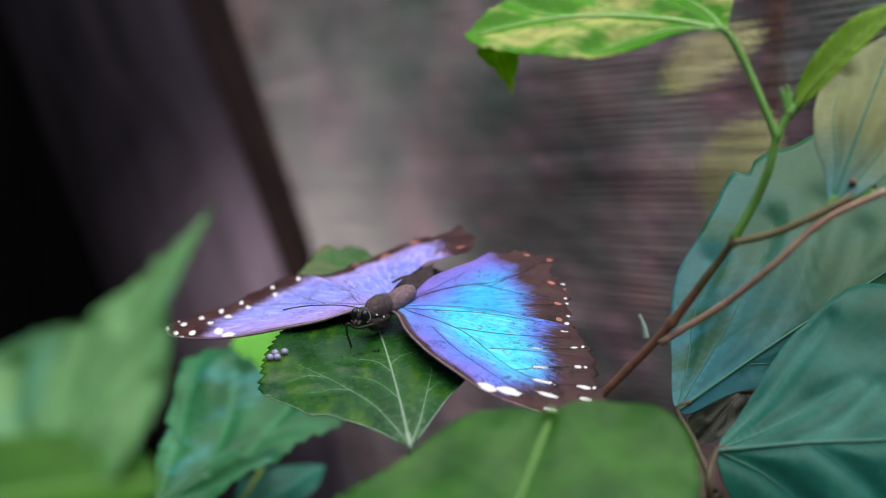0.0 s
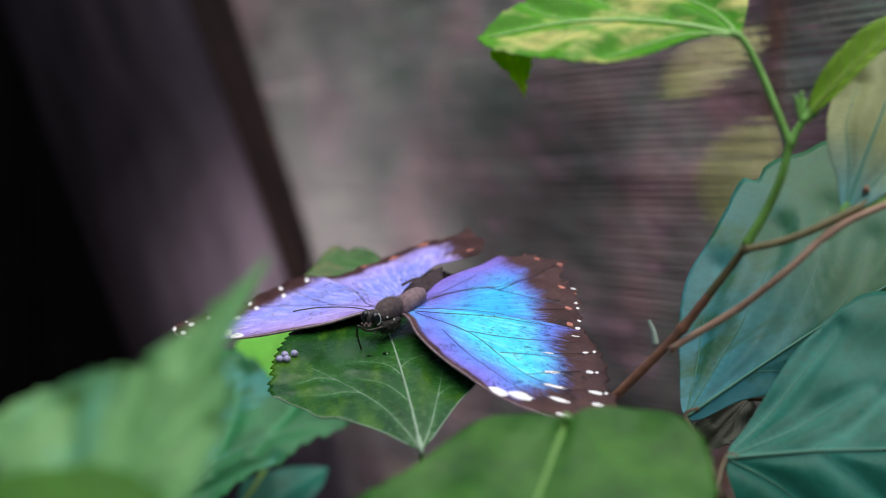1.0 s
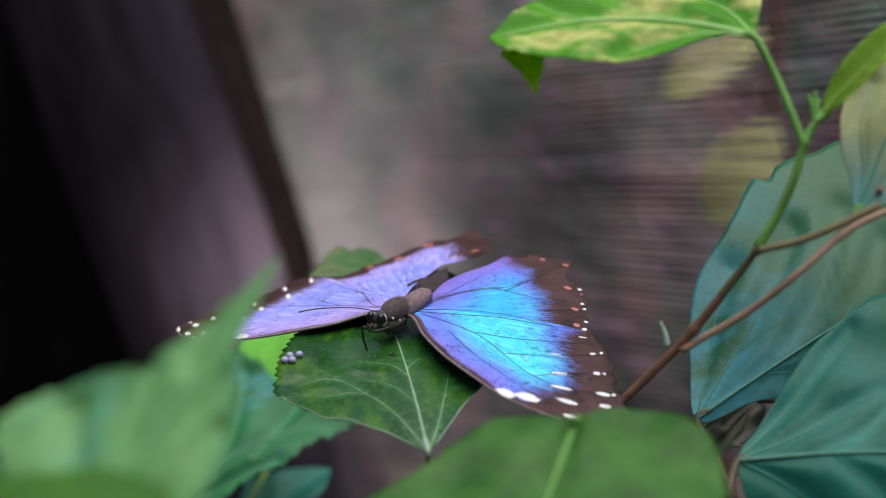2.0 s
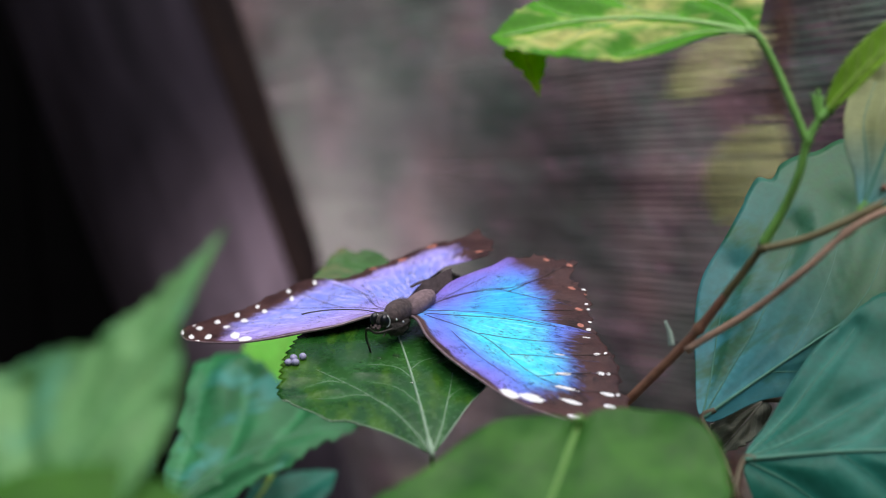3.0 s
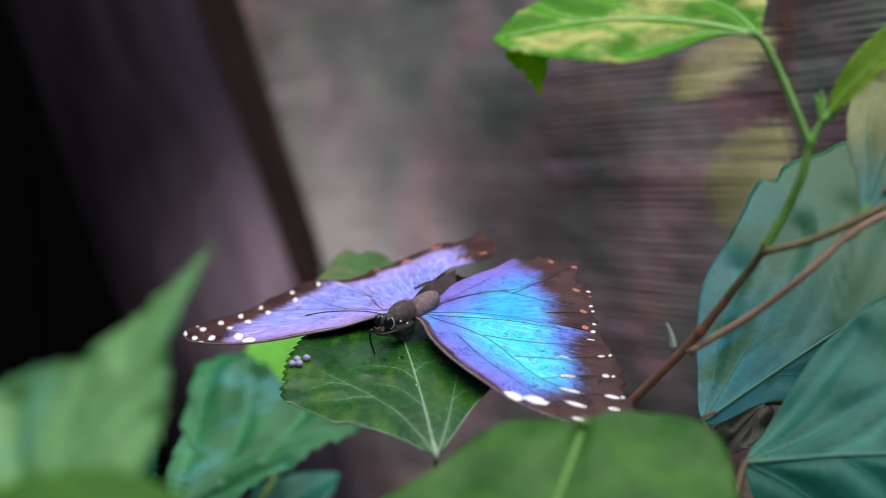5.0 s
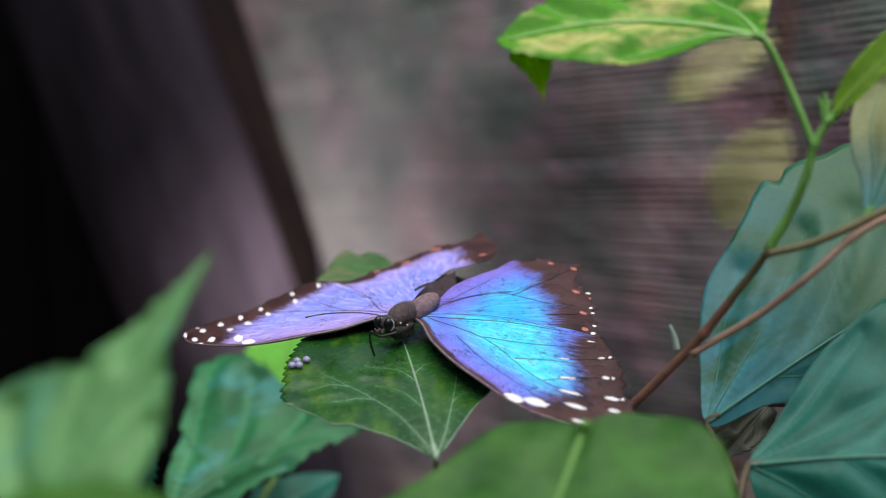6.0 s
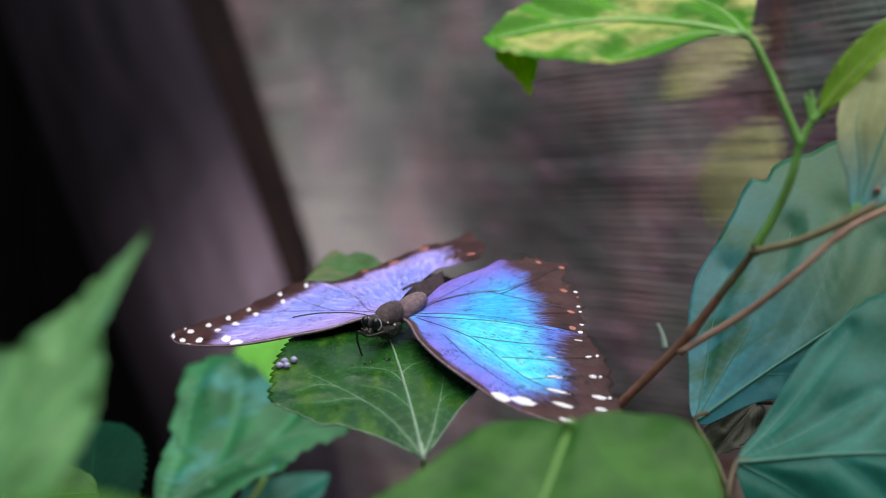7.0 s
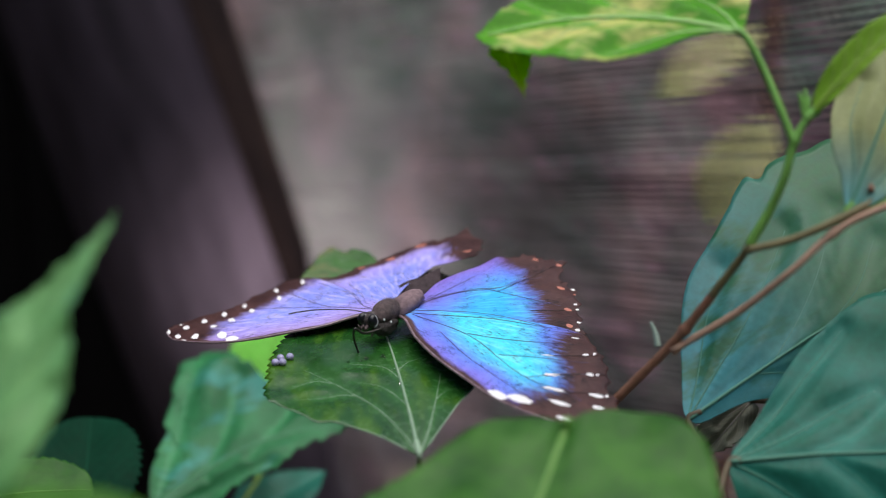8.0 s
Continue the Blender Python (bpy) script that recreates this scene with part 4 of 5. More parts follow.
# ---- shrub under the butterfly ----
def perch_shrub():
    root_at = (0.0027, 0.4513, -0.0200)
    e, root = plant(root_at, "green hibiscus shrub carrying the butterfly's leaf")
    hub = (0.0026, 0.4068, 0.9312)
    stem(e, root, [root_at, (0.0079, 0.3298, 0.5971), (0.0010, 0.3775, 0.8084), hub], 0.009, 0.004, TWIG, n=60)
    stem(e, root, [hub, (-0.0152, 0.4700, 0.9313), (-0.0459, 0.5377, 0.9134)], 0.004, 0.002, TWIG)
    stem(e, root, [hub, (0.0369, 0.4434, 0.9465), (0.0663, 0.4474, 0.9914)], 0.004, 0.002, TWIG)
    outline_leaf(e, root, (-0.0027, 0.4016, 1.0116), (-0.0246, 0.5267, 1.0174), (-0.050, -0.055, 0.997), LEAF_PERCH, VEIN_PALE, "dark glossy green toothed leaf under the butterfly",
                 [hub, (0.0010, 0.4242, 0.9846), (-0.0025, 0.4113, 1.0032)], VEIN_PALE, 0.0005, 30, ((0, 0.03, 0.34), (1, 0.03, 0.36)), n=200, bow=0.011, fl=-1, fr=-3, arch=0.04, ripple=0.010, puff=0.009, teeth=36, tooth=0.018, smooth_to=0.30, seed=1,
                 left=[(-0.017, 0.021), (-0.067, 0.073), (-0.121, 0.116), (-0.160, 0.149), (-0.195, 0.159), (-0.222, 0.200), (-0.254, 0.243), (-0.288, 0.281), (-0.300, 0.312), (-0.290, 0.378), (-0.275, 0.453), (-0.252, 0.530), (-0.205, 0.630), (-0.140, 0.740), (-0.085, 0.850), (-0.040, 0.940)],
                 right=[(0.032, 0.045), (0.067, 0.101), (0.111, 0.170), (0.149, 0.222), (0.199, 0.300), (0.238, 0.421), (0.247, 0.591), (0.250, 0.786), (0.234, 0.946), (0.176, 1.009), (0.071, 1.016)],
                 veins=[[(0, 0), (-0.018, 0.073), (-0.051, 0.172), (-0.096, 0.255), (-0.144, 0.327), (-0.200, 0.403)], [(-0.096, 0.255), (-0.132, 0.266), (-0.171, 0.263), (-0.226, 0.274)], [(-0.142, 0.323), (-0.181, 0.341), (-0.234, 0.325)], [(0, 0), (0.035, 0.087), (0.061, 0.170), (0.081, 0.238), (0.104, 0.324)], [(0.071, 0.206), (0.087, 0.229), (0.110, 0.251)], [(0.005, 0.195), (-0.035, 0.279), (-0.094, 0.319)], [(0.011, 0.301), (-0.021, 0.370), (-0.095, 0.404)], [(0.012, 0.348), (0.040, 0.383), (0.076, 0.403)]])
    outline_leaf(e, root, (-0.0160, 0.5600, 1.0053), (-0.0461, 0.5588, 1.0065), (0.052, -0.353, 0.934), LEAF_BACK, VEIN_DIM, "green leaf with yellow-brown patch", [(-0.0090, 0.5542, 0.9641)], VEIN_DIM, 0.0004,
                 fl=0, fr=0, arch=0.01, ripple=0.05, puff=0.03, teeth=7, tooth=0.03, smooth_to=0.05, seed=3, n=80, cols=12,
                 left=[(-0.215, 0.167), (-0.31, 0.498), (-0.188, 0.766)],
                 right=[(0.293, 0.089), (0.482, 0.226), (0.562, 0.378), (0.513, 0.501), (0.573, 0.639), (0.469, 0.759), (0.26, 0.868), (0.107, 0.95)],
                 veins=[[(0.0, -0.0), (0.22, 0.305), (0.349, 0.545)], [(0.0, -0.0), (-0.068, 0.369), (-0.082, 0.703)]])
    leaf(e, (-0.0641, 0.6315, 0.9107), (-0.0660, 0.6581, 0.9600), (-0.200, -0.606, 0.723), 0.019, 0.017, LEAF_LIME, VEIN_YELLOW, "bright lime-green sunlit leaf", root=root, p=0.5, q=0.5, teeth=9, detail=0, rib=0.0004, petiole=[(-0.0709, 0.5072, 0.9166), (-0.0750, 0.5600, 0.9080), (-0.0690, 0.6100, 0.9040)])
    outline_leaf(e, root, (-0.1026, 0.5600, 0.9142), (-0.0309, 0.5858, 0.9382), (-0.153, -0.409, 0.900), LEAF_FRESH, VEIN_DIM, "fresh green toothed leaf below the butterfly", [(-0.0850, 0.5065, 0.9140), (-0.1000, 0.5350, 0.9080)], VEIN_DIM, 0.0005,
                 bow=-0.110, fl=4, fr=-25, arch=0.02, ripple=0.09, puff=0.03, teeth=12, tooth=0.032, smooth_to=0.1, seed=5,
                 left=[(-0.085, 0.010), (-0.250, 0.090), (-0.420, 0.190), (-0.590, 0.305), (-0.737, 0.401), (-0.774, 0.515), (-0.724, 0.613), (-0.565, 0.696), (-0.353, 0.801), (-0.171, 0.913)],
                 right=[(0.091, 0.085), (0.097, 0.253), (0.065, 0.380), (0.058, 0.498), (0.071, 0.610), (0.038, 0.741), (0.031, 0.862)],
                 veins=[[(0, 0), (-0.302, 0.198), (-0.534, 0.379), (-0.725, 0.505)], [(0, 0), (0.012, 0.340), (0.031, 0.566)], [(-0.066, 0.280), (-0.296, 0.478), (-0.516, 0.617)], [(-0.063, 0.513), (-0.175, 0.703), (-0.266, 0.798)]])
    outline_leaf(e, root, (-0.0749, 0.6000, 0.8888), (-0.0428, 0.6198, 0.9019), (-0.153, -0.358, 0.921), LEAF_BLUE, VEIN_TEAL, "blue-green leaf in shade", [(-0.0709, 0.5150, 0.9100), (-0.0760, 0.5700, 0.8850)], VEIN_TEAL, 0.0005,
                 arch=0.02, ripple=0.05, teeth=10, tooth=0.02, seed=7, n=60, cols=8, left=[(-0.262, 0.051), (-0.369, 0.217), (-0.317, 0.497), (-0.209, 0.780)], right=[(0.199, 0.050), (0.313, 0.387), (0.257, 0.766)])
    outline_leaf(e, root, (0.0327, 0.3600, 1.0403), (0.0173, 0.3168, 1.0242), (0.036, -0.359, 0.933), LEAF_NEAR, VEIN_NEAR, "broad soft green leaf close in front", [(0.0630, 0.4459, 0.9866), (0.0455, 0.4114, 1.0099)], SHOOT, 0.0008,
                 vein_scale=0.2, fl=1, fr=-2, arch=0.0, ripple=0.06, puff=0.03, teeth=16, tooth=0.02, smooth_to=0.35, seed=2,
                 left=[(-0.053, -0.049), (-0.173, -0.140), (-0.307, -0.178), (-0.451, -0.165), (-0.592, -0.095), (-0.691, -0.012), (-0.761, 0.138), (-0.796, 0.277), (-0.769, 0.452), (-0.477, 0.790)],
                 right=[(0.066, 0.041), (0.176, 0.058), (0.332, 0.112), (0.425, 0.184), (0.516, 0.348), (0.591, 0.507), (0.711, 0.687), (0.791, 0.848), (0.808, 0.964), (0.737, 1.064), (0.403, 1.097)],
                 veins=[])
    leaf(e, (-0.1166, 0.5028, 0.9352), (-0.1218, 0.5516, 0.9559), (0.100, -0.606, 0.723), 0.020, 0.020, LEAF_DEEP, VEIN_DEEP, "dark green leaf in shade", root=root, detail=0, rib=0.0004, p=0.5, q=0.5, tooth=0.14, petiole=[(-0.1021, 0.5054, 0.9110)])
    stem(e, root, [(-0.0459, 0.5377, 0.9134), (-0.0709, 0.5072, 0.9166), (-0.1021, 0.5048, 0.9092)], 0.002, 0.0015, TWIG)


perch_shrub()


def eggs():
    for k, q in enumerate(((-0.0449, 0.4499, 1.0186), (-0.0436, 0.4526, 1.0189), (-0.0428, 0.4500, 1.0186), (-0.0409, 0.4534, 1.0190))):
        ob = link("insect_egg", ball(0.00115, 0.00115, 0.00105, None, 0.05, 16), EGG)
        ob.location = q
        tagged(ob, "tiny pearly lilac insect egg on the leaf", "egg", "eggs on the leaf")


eggs()


def drops():
    for q, r in (((-0.0136, 0.4535, 1.0191), 0.0012), ((-0.0185, 0.4523, 1.0189), 0.0008), ((-0.0201, 0.4513, 1.0186), 0.0005), ((-0.0085, 0.4369, 1.0177), 0.0004), ((-0.0238, 0.4510, 1.0183), 0.0005), ((-0.0104, 0.4454, 1.0183), 0.0003), ((-0.0286, 0.4200, 1.0152), 0.0003), ((-0.0149, 0.4308, 1.0165), 0.0003)):
        ob = link("water_drop", ball(r, r, r * 0.45, None, 0.05, 14), DROP)
        ob.location = q
        tagged(ob, "tiny clear water drop on the leaf", "water drop", "drops on the leaf")


drops()


# ---- shrub with the reddish twig ----
def twig_shrub():
    root_at = (0.0540, 0.4513, -0.0200)
    e, root = plant(root_at, "hibiscus shrub with reddish twig and variegated leaf")
    low = (0.0407, 0.4336, 1.0005)
    stem(e, root, [root_at, (0.0625, 0.3404, 0.6296), (0.0429, 0.4009, 0.8481), (0.0375, 0.4326, 0.9620), low], 0.008, 0.0016, TWIG, n=70)
    stem(e, root, [low, (0.0499, 0.4258, 1.0153), (0.0660, 0.4183, 1.0377), (0.0750, 0.4147, 1.0524)], 0.0014, 0.0012, TWIG, "branch", "reddish-brown twig", 60, (0.74,))
    stem(e, root, [(0.0747, 0.4146, 1.0522), (0.0791, 0.4129, 1.0597), (0.0828, 0.4109, 1.0666)], 0.0012, 0.0010, TWIG_OLIVE, "branch", "olive-brown upper twig", 30, (0.97,))
    stem(e, root, [(0.0828, 0.4110, 1.0671), (0.0878, 0.4110, 1.0770), (0.0909, 0.4100, 1.0867), (0.0926, 0.4110, 1.0947), (0.0957, 0.4120, 1.1008), (0.0981, 0.4125, 1.1036)], 0.0013, 0.0009, SHOOT, "shoot", "fresh green shoot", 40, (0.62,))
    stem(e, root, [(0.0656, 0.4181, 1.0353), (0.0821, 0.4134, 1.0484), (0.0935, 0.4072, 1.0617), (0.1050, 0.4068, 1.0733), (0.1200, 0.4035, 1.0826)], 0.0010, 0.0009, TWIG_PINK, "twig", "pinkish side twig", 40, (0.0, 0.72))
    stem(e, root, [(0.0824, 0.4089, 1.0668), (0.0930, 0.4078, 1.0700), (0.1028, 0.4072, 1.0747), (0.1188, 0.4097, 1.0823)], 0.0010, 0.0011, TWIG_OLIVE, "twig", "dull olive-brown side twig", 30, (0.0,))
    stem(e, root, [(0.0621, 0.4217, 1.0351), (0.0616, 0.4227, 1.0381), (0.0602, 0.4237, 1.0414)], 0.0010, 0.0004, STIPULE, "stipule", "", 12)
    for q in ((0.0935, 0.4140, 1.1071), (0.0952, 0.4140, 1.1083), (0.0966, 0.4140, 1.1062)):
        stem(e, root, [(0.0955, 0.4120, 1.1004), Vector(q).lerp(Vector((0.0953, 0.4130, 1.1030)), 0.4), q], 0.0009, 0.0003, SHOOT, "bud", "", 12)
    # variegated top leaf, its tip curled under
    outline_leaf(e, root, (0.0797, 0.4202, 1.1209), (0.0117, 0.4211, 1.1191), (-0.030, -0.435, 0.900), LEAF_TOP, VEIN_TOP, "green and cream variegated leaf", [(0.0925, 0.4110, 1.0950), (0.0889, 0.4140, 1.1036), (0.0847, 0.4180, 1.1130)], SHOOT, 0.0009,
                 bow=0.127, fl=-4, fr=6, arch=-0.005, ripple=0.03, puff=0.03, teeth=18, tooth=0.020, smooth_to=0.45, seed=4,
                 left=[(0.015, 0.032), (0.021, 0.091), (-0.004, 0.179), (-0.063, 0.291), (-0.100, 0.400), (-0.127, 0.528), (-0.143, 0.634), (-0.116, 0.716), (-0.100, 0.778), (-0.092, 0.883), (-0.058, 0.957)],
                 right=[(0.154, -0.044), (0.303, -0.067), (0.459, -0.030), (0.566, 0.137), (0.578, 0.407), (0.449, 0.664), (0.263, 0.806), (0.155, 0.893), (0.070, 0.956)],
                 veins=[[(0, 0), (0.140, 0.076), (0.276, 0.213), (0.438, 0.396)], [(0, 0), (0.025, 0.175), (-0.018, 0.350), (-0.082, 0.524)], [(0.123, 0.272), (0.173, 0.440), (0.312, 0.605)], [(0.129, 0.444), (0.064, 0.621), (-0.038, 0.754)], [(0.126, 0.531), (0.147, 0.702), (0.218, 0.808)]])
    outline_leaf(e, root, (0.0202, 0.4240, 1.1165), (0.0244, 0.4184, 1.1049), (0.103, -0.879, 0.465), LEAF_OLIVE, VEIN_YELLOW, "olive curled-under leaf tip", rib=0.0002, n=80, cols=10, teeth=6, tooth=0.09, smooth_to=0.05, arch=0.02, seed=2,
                 left=[(-0.406, 0.235), (-0.299, 0.518), (-0.155, 0.744)],
                 right=[(0.413, -0.073), (0.364, 0.232), (0.225, 0.401), (0.163, 0.593), (0.066, 0.819)])
    # leaves behind the twig
    outline_leaf(e, root, (0.0733, 0.4323, 1.0086), (0.1491, 0.4577, 1.0501), (-0.220, -0.600, 0.769), LEAF_TEAL, VEIN_TEAL, "large glossy green leaf behind the twig with painted blue sky sheen", [(0.0809, 0.4066, 0.9953), (0.0775, 0.4250, 1.0020)], PETIOLE, 0.0006,
                 fl=2, fr=-38, arch=0.02, ripple=0.03, puff=0.025, teeth=9, tooth=0.006, smooth_to=0.3, seed=6,
                 left=[(-0.046, 0.013), (-0.148, 0.081), (-0.278, 0.172), (-0.395, 0.286), (-0.475, 0.437), (-0.545, 0.551), (-0.609, 0.661), (-0.574, 0.697), (-0.602, 0.751), (-0.604, 0.816), (-0.578, 0.892), (-0.564, 0.984), (-0.453, 1.068), (-0.224, 1.071)],
                 right=[(0.027, 0.035), (0.051, 0.181), (0.104, 0.316), (0.137, 0.487), (0.112, 0.706)],
                 veins=[[(0.0, 0.0), (-0.082, 0.168), (-0.151, 0.318), (-0.256, 0.497), (-0.364, 0.647)], [(0.0, 0.0), (-0.117, 0.122), (-0.238, 0.24), (-0.365, 0.395)], [(0.002, 0.327), (-0.086, 0.504), (-0.201, 0.672), (-0.343, 0.817)], [(0.002, 0.548), (-0.06, 0.709), (-0.169, 0.853)], [(0.001, 0.262), (0.053, 0.376), (0.079, 0.511)]])
    outline_leaf(e, root, (0.1079, 0.4098, 1.0768), (0.1281, 0.4342, 1.1188), (-0.255, -0.778, 0.574), LEAF_PALE, VEIN_TEAL, "olive leaf with painted blue sheen and brown speck", [(0.1182, 0.4072, 1.0812)], SHOOT, 0.0006,
                 fl=4, fr=8, arch=0.02, ripple=0.04, puff=0.03, teeth=10, tooth=0.008, smooth_to=0.3, seed=8,
                 left=[(-0.041, 0.052), (-0.098, 0.167), (-0.158, 0.242), (-0.218, 0.356), (-0.255, 0.504), (-0.232, 0.640), (-0.142, 0.803), (-0.059, 0.918)],
                 right=[(0.068, 0.035), (0.169, 0.151), (0.245, 0.346), (0.237, 0.625), (0.136, 0.847)],
                 veins=[[(0, 0), (-0.053, 0.219), (-0.144, 0.443), (-0.161, 0.662)], [(0, 0), (0.095, 0.204), (0.166, 0.414)]])
    stem(e, root, [(0.1125, 0.4105, 1.0833), (0.1131, 0.4103, 1.0831), (0.1136, 0.4100, 1.0833)], 0.0011, 0.0009, TWIG, "speck", "", 8)
    leaf(e, (0.0977, 0.4120, 1.1026), (0.1215, 0.4090, 1.1292), (-0.550, -0.464, 0.676), 0.006, 0.0052, LEAF_YOUNG, VEIN_YELLOW, "young folded light green leaf", root=root, p=0.5, q=0.5, fl=28, fr=28, teeth=12, tooth=0.03, petiole=[(0.0957, 0.4120, 1.1008)], petiole_mat=SHOOT)
    outline_leaf(e, root, (0.0796, 0.4012, 1.0106), (0.1422, 0.3977, 1.0159), (-0.101, -0.615, 0.782), LEAF_BLUE, VEIN_TEAL, "broad green leaf low on the shrub with painted blue sheen", [(0.0840, 0.4014, 0.9792), (0.0760, 0.3900, 1.0043)], PETIOLE, 0.0007,
                 fl=-4, fr=-28, arch=0.02, ripple=0.05, puff=0.03, teeth=10, tooth=0.012, smooth_to=0.3, seed=9,
                 left=[(-0.062, 0.028), (-0.155, 0.105), (-0.324, 0.226), (-0.491, 0.344), (-0.626, 0.480), (-0.804, 0.724), (-0.708, 0.911), (-0.358, 0.995)],
                 right=[(0.063, 0.000), (0.169, 0.033), (0.294, 0.112), (0.396, 0.294), (0.333, 0.621), (0.170, 0.877)],
                 veins=[[(0, 0), (-0.097, 0.265), (-0.212, 0.471), (-0.297, 0.650)], [(0, 0), (-0.201, 0.206), (-0.398, 0.376), (-0.615, 0.552)], [(0, 0), (0.106, 0.193), (0.244, 0.360)], [(0.003, 0.323), (-0.087, 0.524), (-0.265, 0.717)], [(0.002, 0.394), (0.126, 0.562), (0.261, 0.679)]])
    outline_leaf(e, root, (0.0999, 0.4750, 0.9962), (0.0836, 0.4631, 0.9829), (0.105, -0.800, 0.590), LEAF_AGED, VEIN_DRY, "dry grey-brown damaged leaf", [(0.1116, 0.4600, 1.0019)], PETIOLE, 0.0003, 12, ((1, 0.35, 0.95),), n=80, arch=0.03, ripple=0.10, puff=0.03, teeth=9, tooth=0.04, smooth_to=0.1, seed=4,
                 left=[(-0.157, 0.075), (-0.234, 0.37), (-0.182, 0.714)],
                 right=[(0.152, 0.189), (0.237, 0.436), (0.327, 0.697), (0.204, 0.914)],
                 veins=[[(-0.0, 0.0), (0.098, 0.373), (0.11, 0.59)], [(0.0, 0.258), (-0.123, 0.467), (-0.123, 0.619)]])
    stem(e, root, [(0.0375, 0.4326, 0.9620), (0.0637, 0.3996, 0.9802), (0.0840, 0.4009, 0.9777), (0.0809, 0.4066, 0.9953)], 0.003, 0.0016, PETIOLE)
    return e


swaying = twig_shrub()


# ---- shrub close to the lens ----
def near_shrub():
    root_at = (-0.1031, 0.3610, -0.0200)
    e, root = plant(root_at, "hibiscus shrub with pale mottled leaf near the lens")
    hub = (-0.0841, 0.2889, 0.9890)
    stem(e, root, [root_at, (-0.1125, 0.2416, 0.5844), (-0.1032, 0.2985, 0.8565), hub, (-0.0884, 0.2753, 1.0378)], 0.008, 0.002, TWIG, n=60)
    big = outline_leaf(e, root, (-0.0740, 0.2745, 1.0600), (-0.0438, 0.3096, 1.1028), (-0.204, -0.681, 0.703), LEAF_LEFT, VEIN_LEFT, "pale mottled green pointed leaf close to the lens", [(-0.0884, 0.2753, 1.0378)], VEIN_LEFT, 0.0007,
                       fl=0, fr=2, arch=0.0, ripple=0.05, puff=0.03, teeth=18, tooth=0.022, smooth_to=0.2, seed=3,
                       left=[(-0.124, -0.011), (-0.340, 0.005), (-0.466, 0.107), (-0.415, 0.252), (-0.365, 0.308), (-0.301, 0.376), (-0.245, 0.424), (-0.190, 0.473), (-0.147, 0.538), (-0.102, 0.672), (-0.049, 0.816), (-0.017, 0.932)],
                       right=[(0.122, 0.011), (0.233, 0.092), (0.248, 0.222), (0.224, 0.365), (0.182, 0.483), (0.137, 0.563), (0.077, 0.638), (0.049, 0.728), (0.024, 0.844), (0.010, 0.944)],
                       veins=[[(0, 0), (-0.161, 0.128), (-0.289, 0.269)], [(0, 0), (0.158, 0.199), (0.159, 0.413)], [(0, 0.152), (-0.088, 0.300), (-0.147, 0.476)], [(0, 0.331), (0.068, 0.451), (0.098, 0.565)], [(0, 0.521), (-0.065, 0.595), (-0.080, 0.682)]])
    low = leaf(e, (-0.0881, 0.2560, 1.0657), (-0.0443, 0.2644, 1.0689), (0.000, -0.213, 0.963), 0.015, 0.013, LEAF_LOW, VEIN_NEAR, "green leaf very close to the lens", root=root, p=0.3, q=0.4, detail=0, petiole=[(-0.0967, 0.2804, 1.0274)])
    leaf(e, (-0.1343, 0.4152, 0.9892), (-0.0936, 0.4213, 0.9918), (0.000, -0.323, 0.946), 0.012, 0.012, LEAF_NEAR, VEIN_NEAR, "soft green low leaf", root=root, p=0.4, q=0.35, detail=0, rib=0.0004, petiole=[(-0.1099, 0.3526, 0.9907)])
    return big, low


leaf_in_wind, low_leaf = near_shrub()


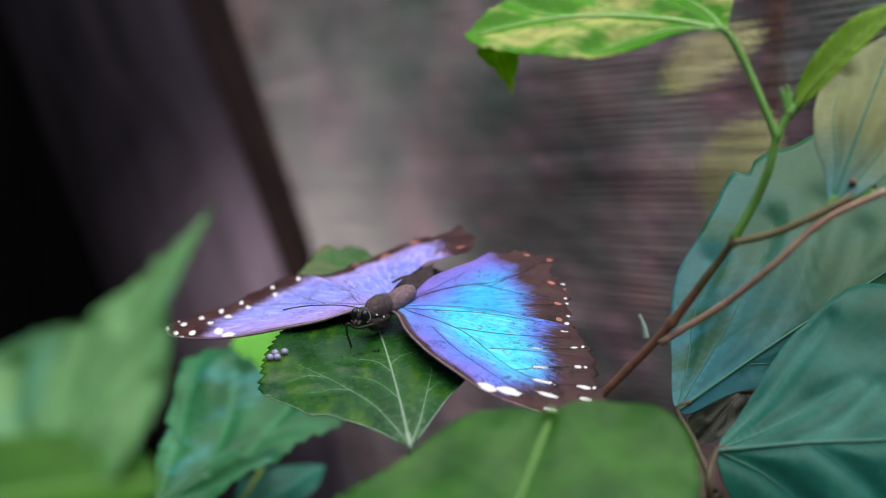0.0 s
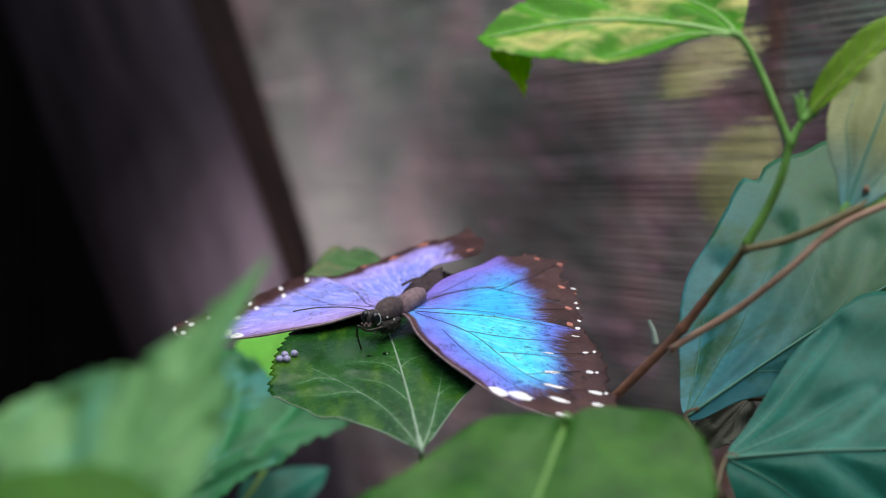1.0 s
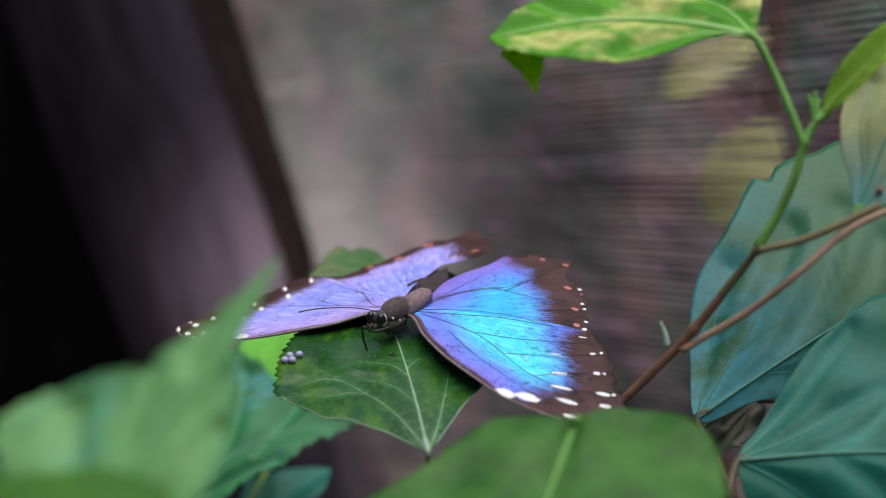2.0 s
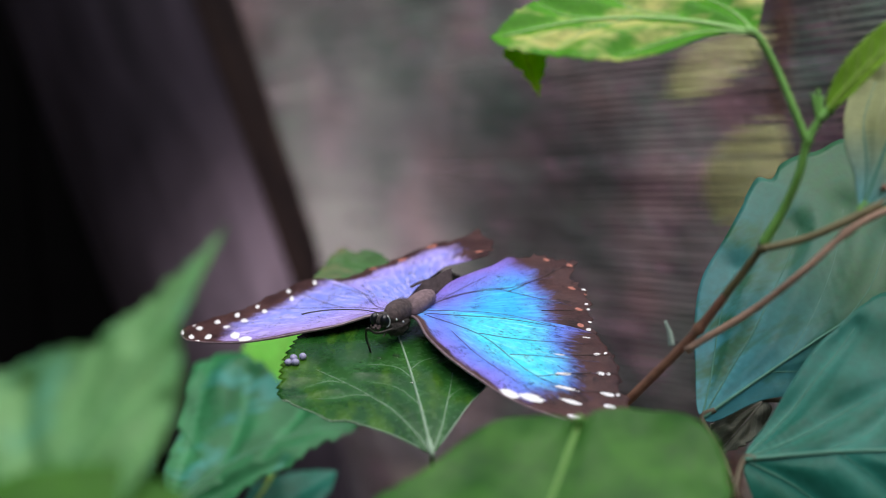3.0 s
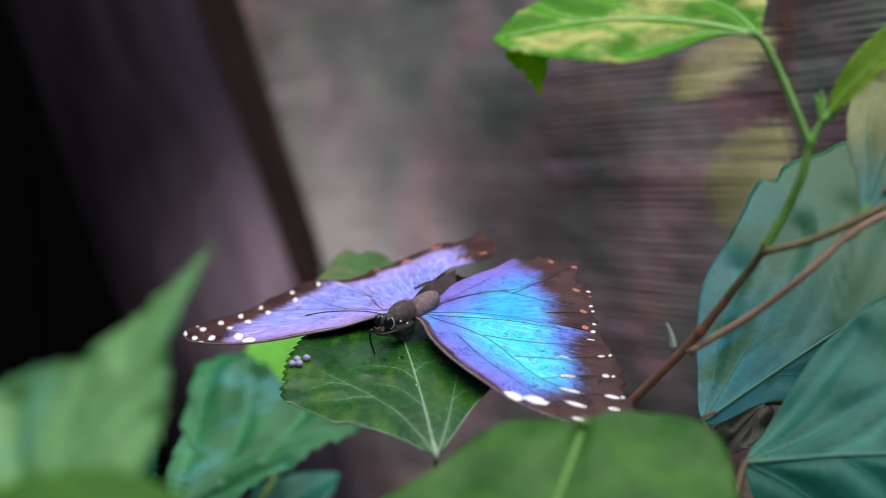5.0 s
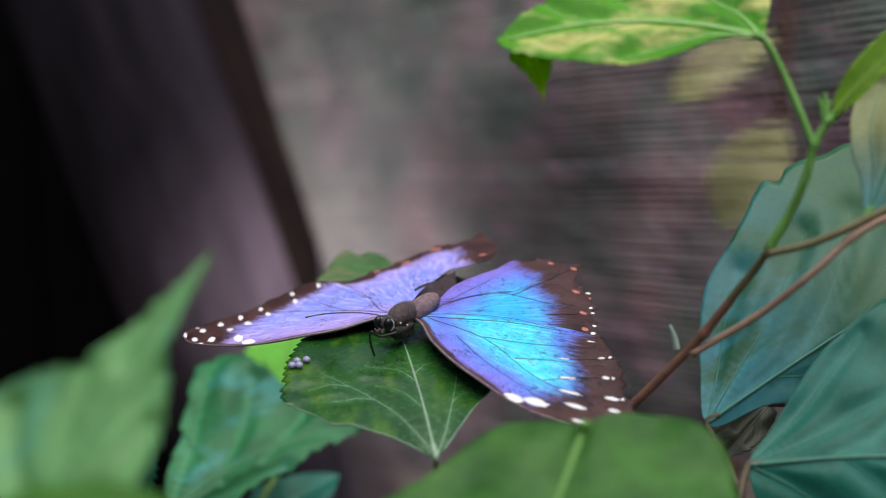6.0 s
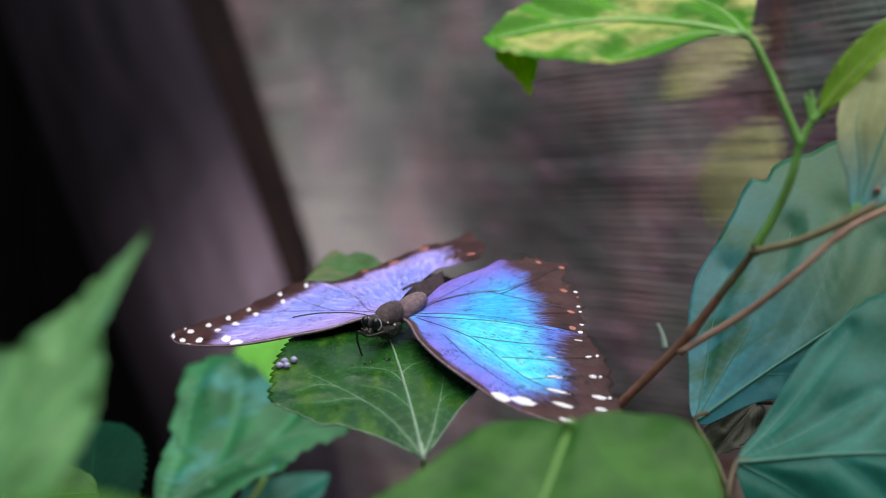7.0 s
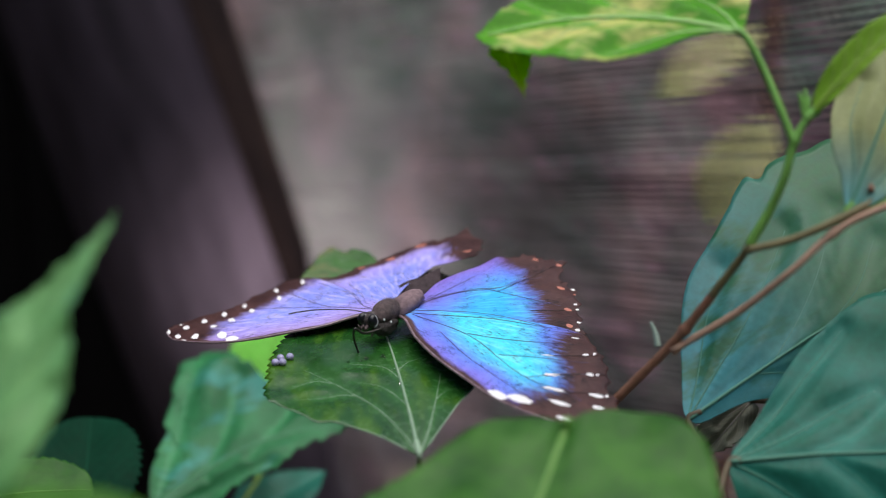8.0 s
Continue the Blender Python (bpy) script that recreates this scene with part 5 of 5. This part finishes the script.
def motions():
    # the twig shrub leans a little in the draught, turning about its foot
    walk(swaying, [(t, Matrix.Translation((0.0540, 0.4513, -0.0200)) @ pose(0, 0, 0, 0, a, 0)) for t, a in [(0, 0.0164), (0.5, 0.0), (1, -0.0328), (1.5, -0.0082), (3, 0.0246), (3.5, 0.0), (4, 0.0), (4.5, -0.0328), (6, 0.0246), (6.5, 0.0409), (7, 0.0409), (7.5, 0.0164), (8, -0.0246)]])
    # the pale leaf swings aside and back
    rest = leaf_in_wind.matrix_basis.copy()
    tip = rest @ Vector((0, 0.0630, 0))
    rows = []
    for t, x, y, z, turn in [
        (0, 0.0057, -0.0066, 0.0064, 0),
        (0.3, 0.0058, -0.0066, 0.0053, 0.2),
        (0.5, 0.0080, -0.0066, 0.0037, 0.5),
        (0.8, 0.0105, -0.0066, -0.0005, 1.2),
        (1, 0.0130, -0.0066, -0.0024, 1.5),
        (1.3, 0.0147, -0.0066, -0.0042, 1.8),
        (1.6, 0.0152, -0.0066, -0.0045, 2),
        (2.8, 0.0036, -0.0046, 0.0024, 0.5),
        (3.5, -0.0002, -0.0006, -0.0008, 0),
        (4, -0.0011, 0.0002, -0.0004, 0),
        (4.5, -0.0027, 0.0004, -0.0015, 0),
        (5.8, -0.0011, 0.0014, -0.0035, 0.5),
        (6.2, -0.0045, 0.0014, -0.0035, 0.2),
        (6.6, -0.0068, 0.0014, -0.0022, 0),
        (7, -0.0115, 0.0019, 0.0002, -0.3),
        (7.4, -0.0145, 0.0024, 0.0011, -0.5),
        (7.7, -0.0165, 0.0024, 0.0021, -0.5),
        (8, -0.0169, 0.0024, 0.0027, -0.5),
    ]:
        about = Matrix.Translation(tip) @ Matrix.Rotation(radians(turn), 4, (0.000, 0.951, -0.309)) @ Matrix.Translation(-tip)
        rows.append((t, Matrix.Translation((x, y, z)) @ about @ rest))
    walk(leaf_in_wind, rows)
    # the leaf below it dips out of view
    rest_low = low_leaf.matrix_basis.copy()
    walk(low_leaf, [(t, Matrix.Translation((0, 0, -d)) @ rest_low) for t, d in [(0, 0.0), (0.5, 0.002), (1, 0.0065), (1.5, 0.0071), (3, 0.0052), (4, 0.0056), (4.5, 0.0056), (6, 0.0077), (7, 0.0094), (8, 0.0094)]])


motions()
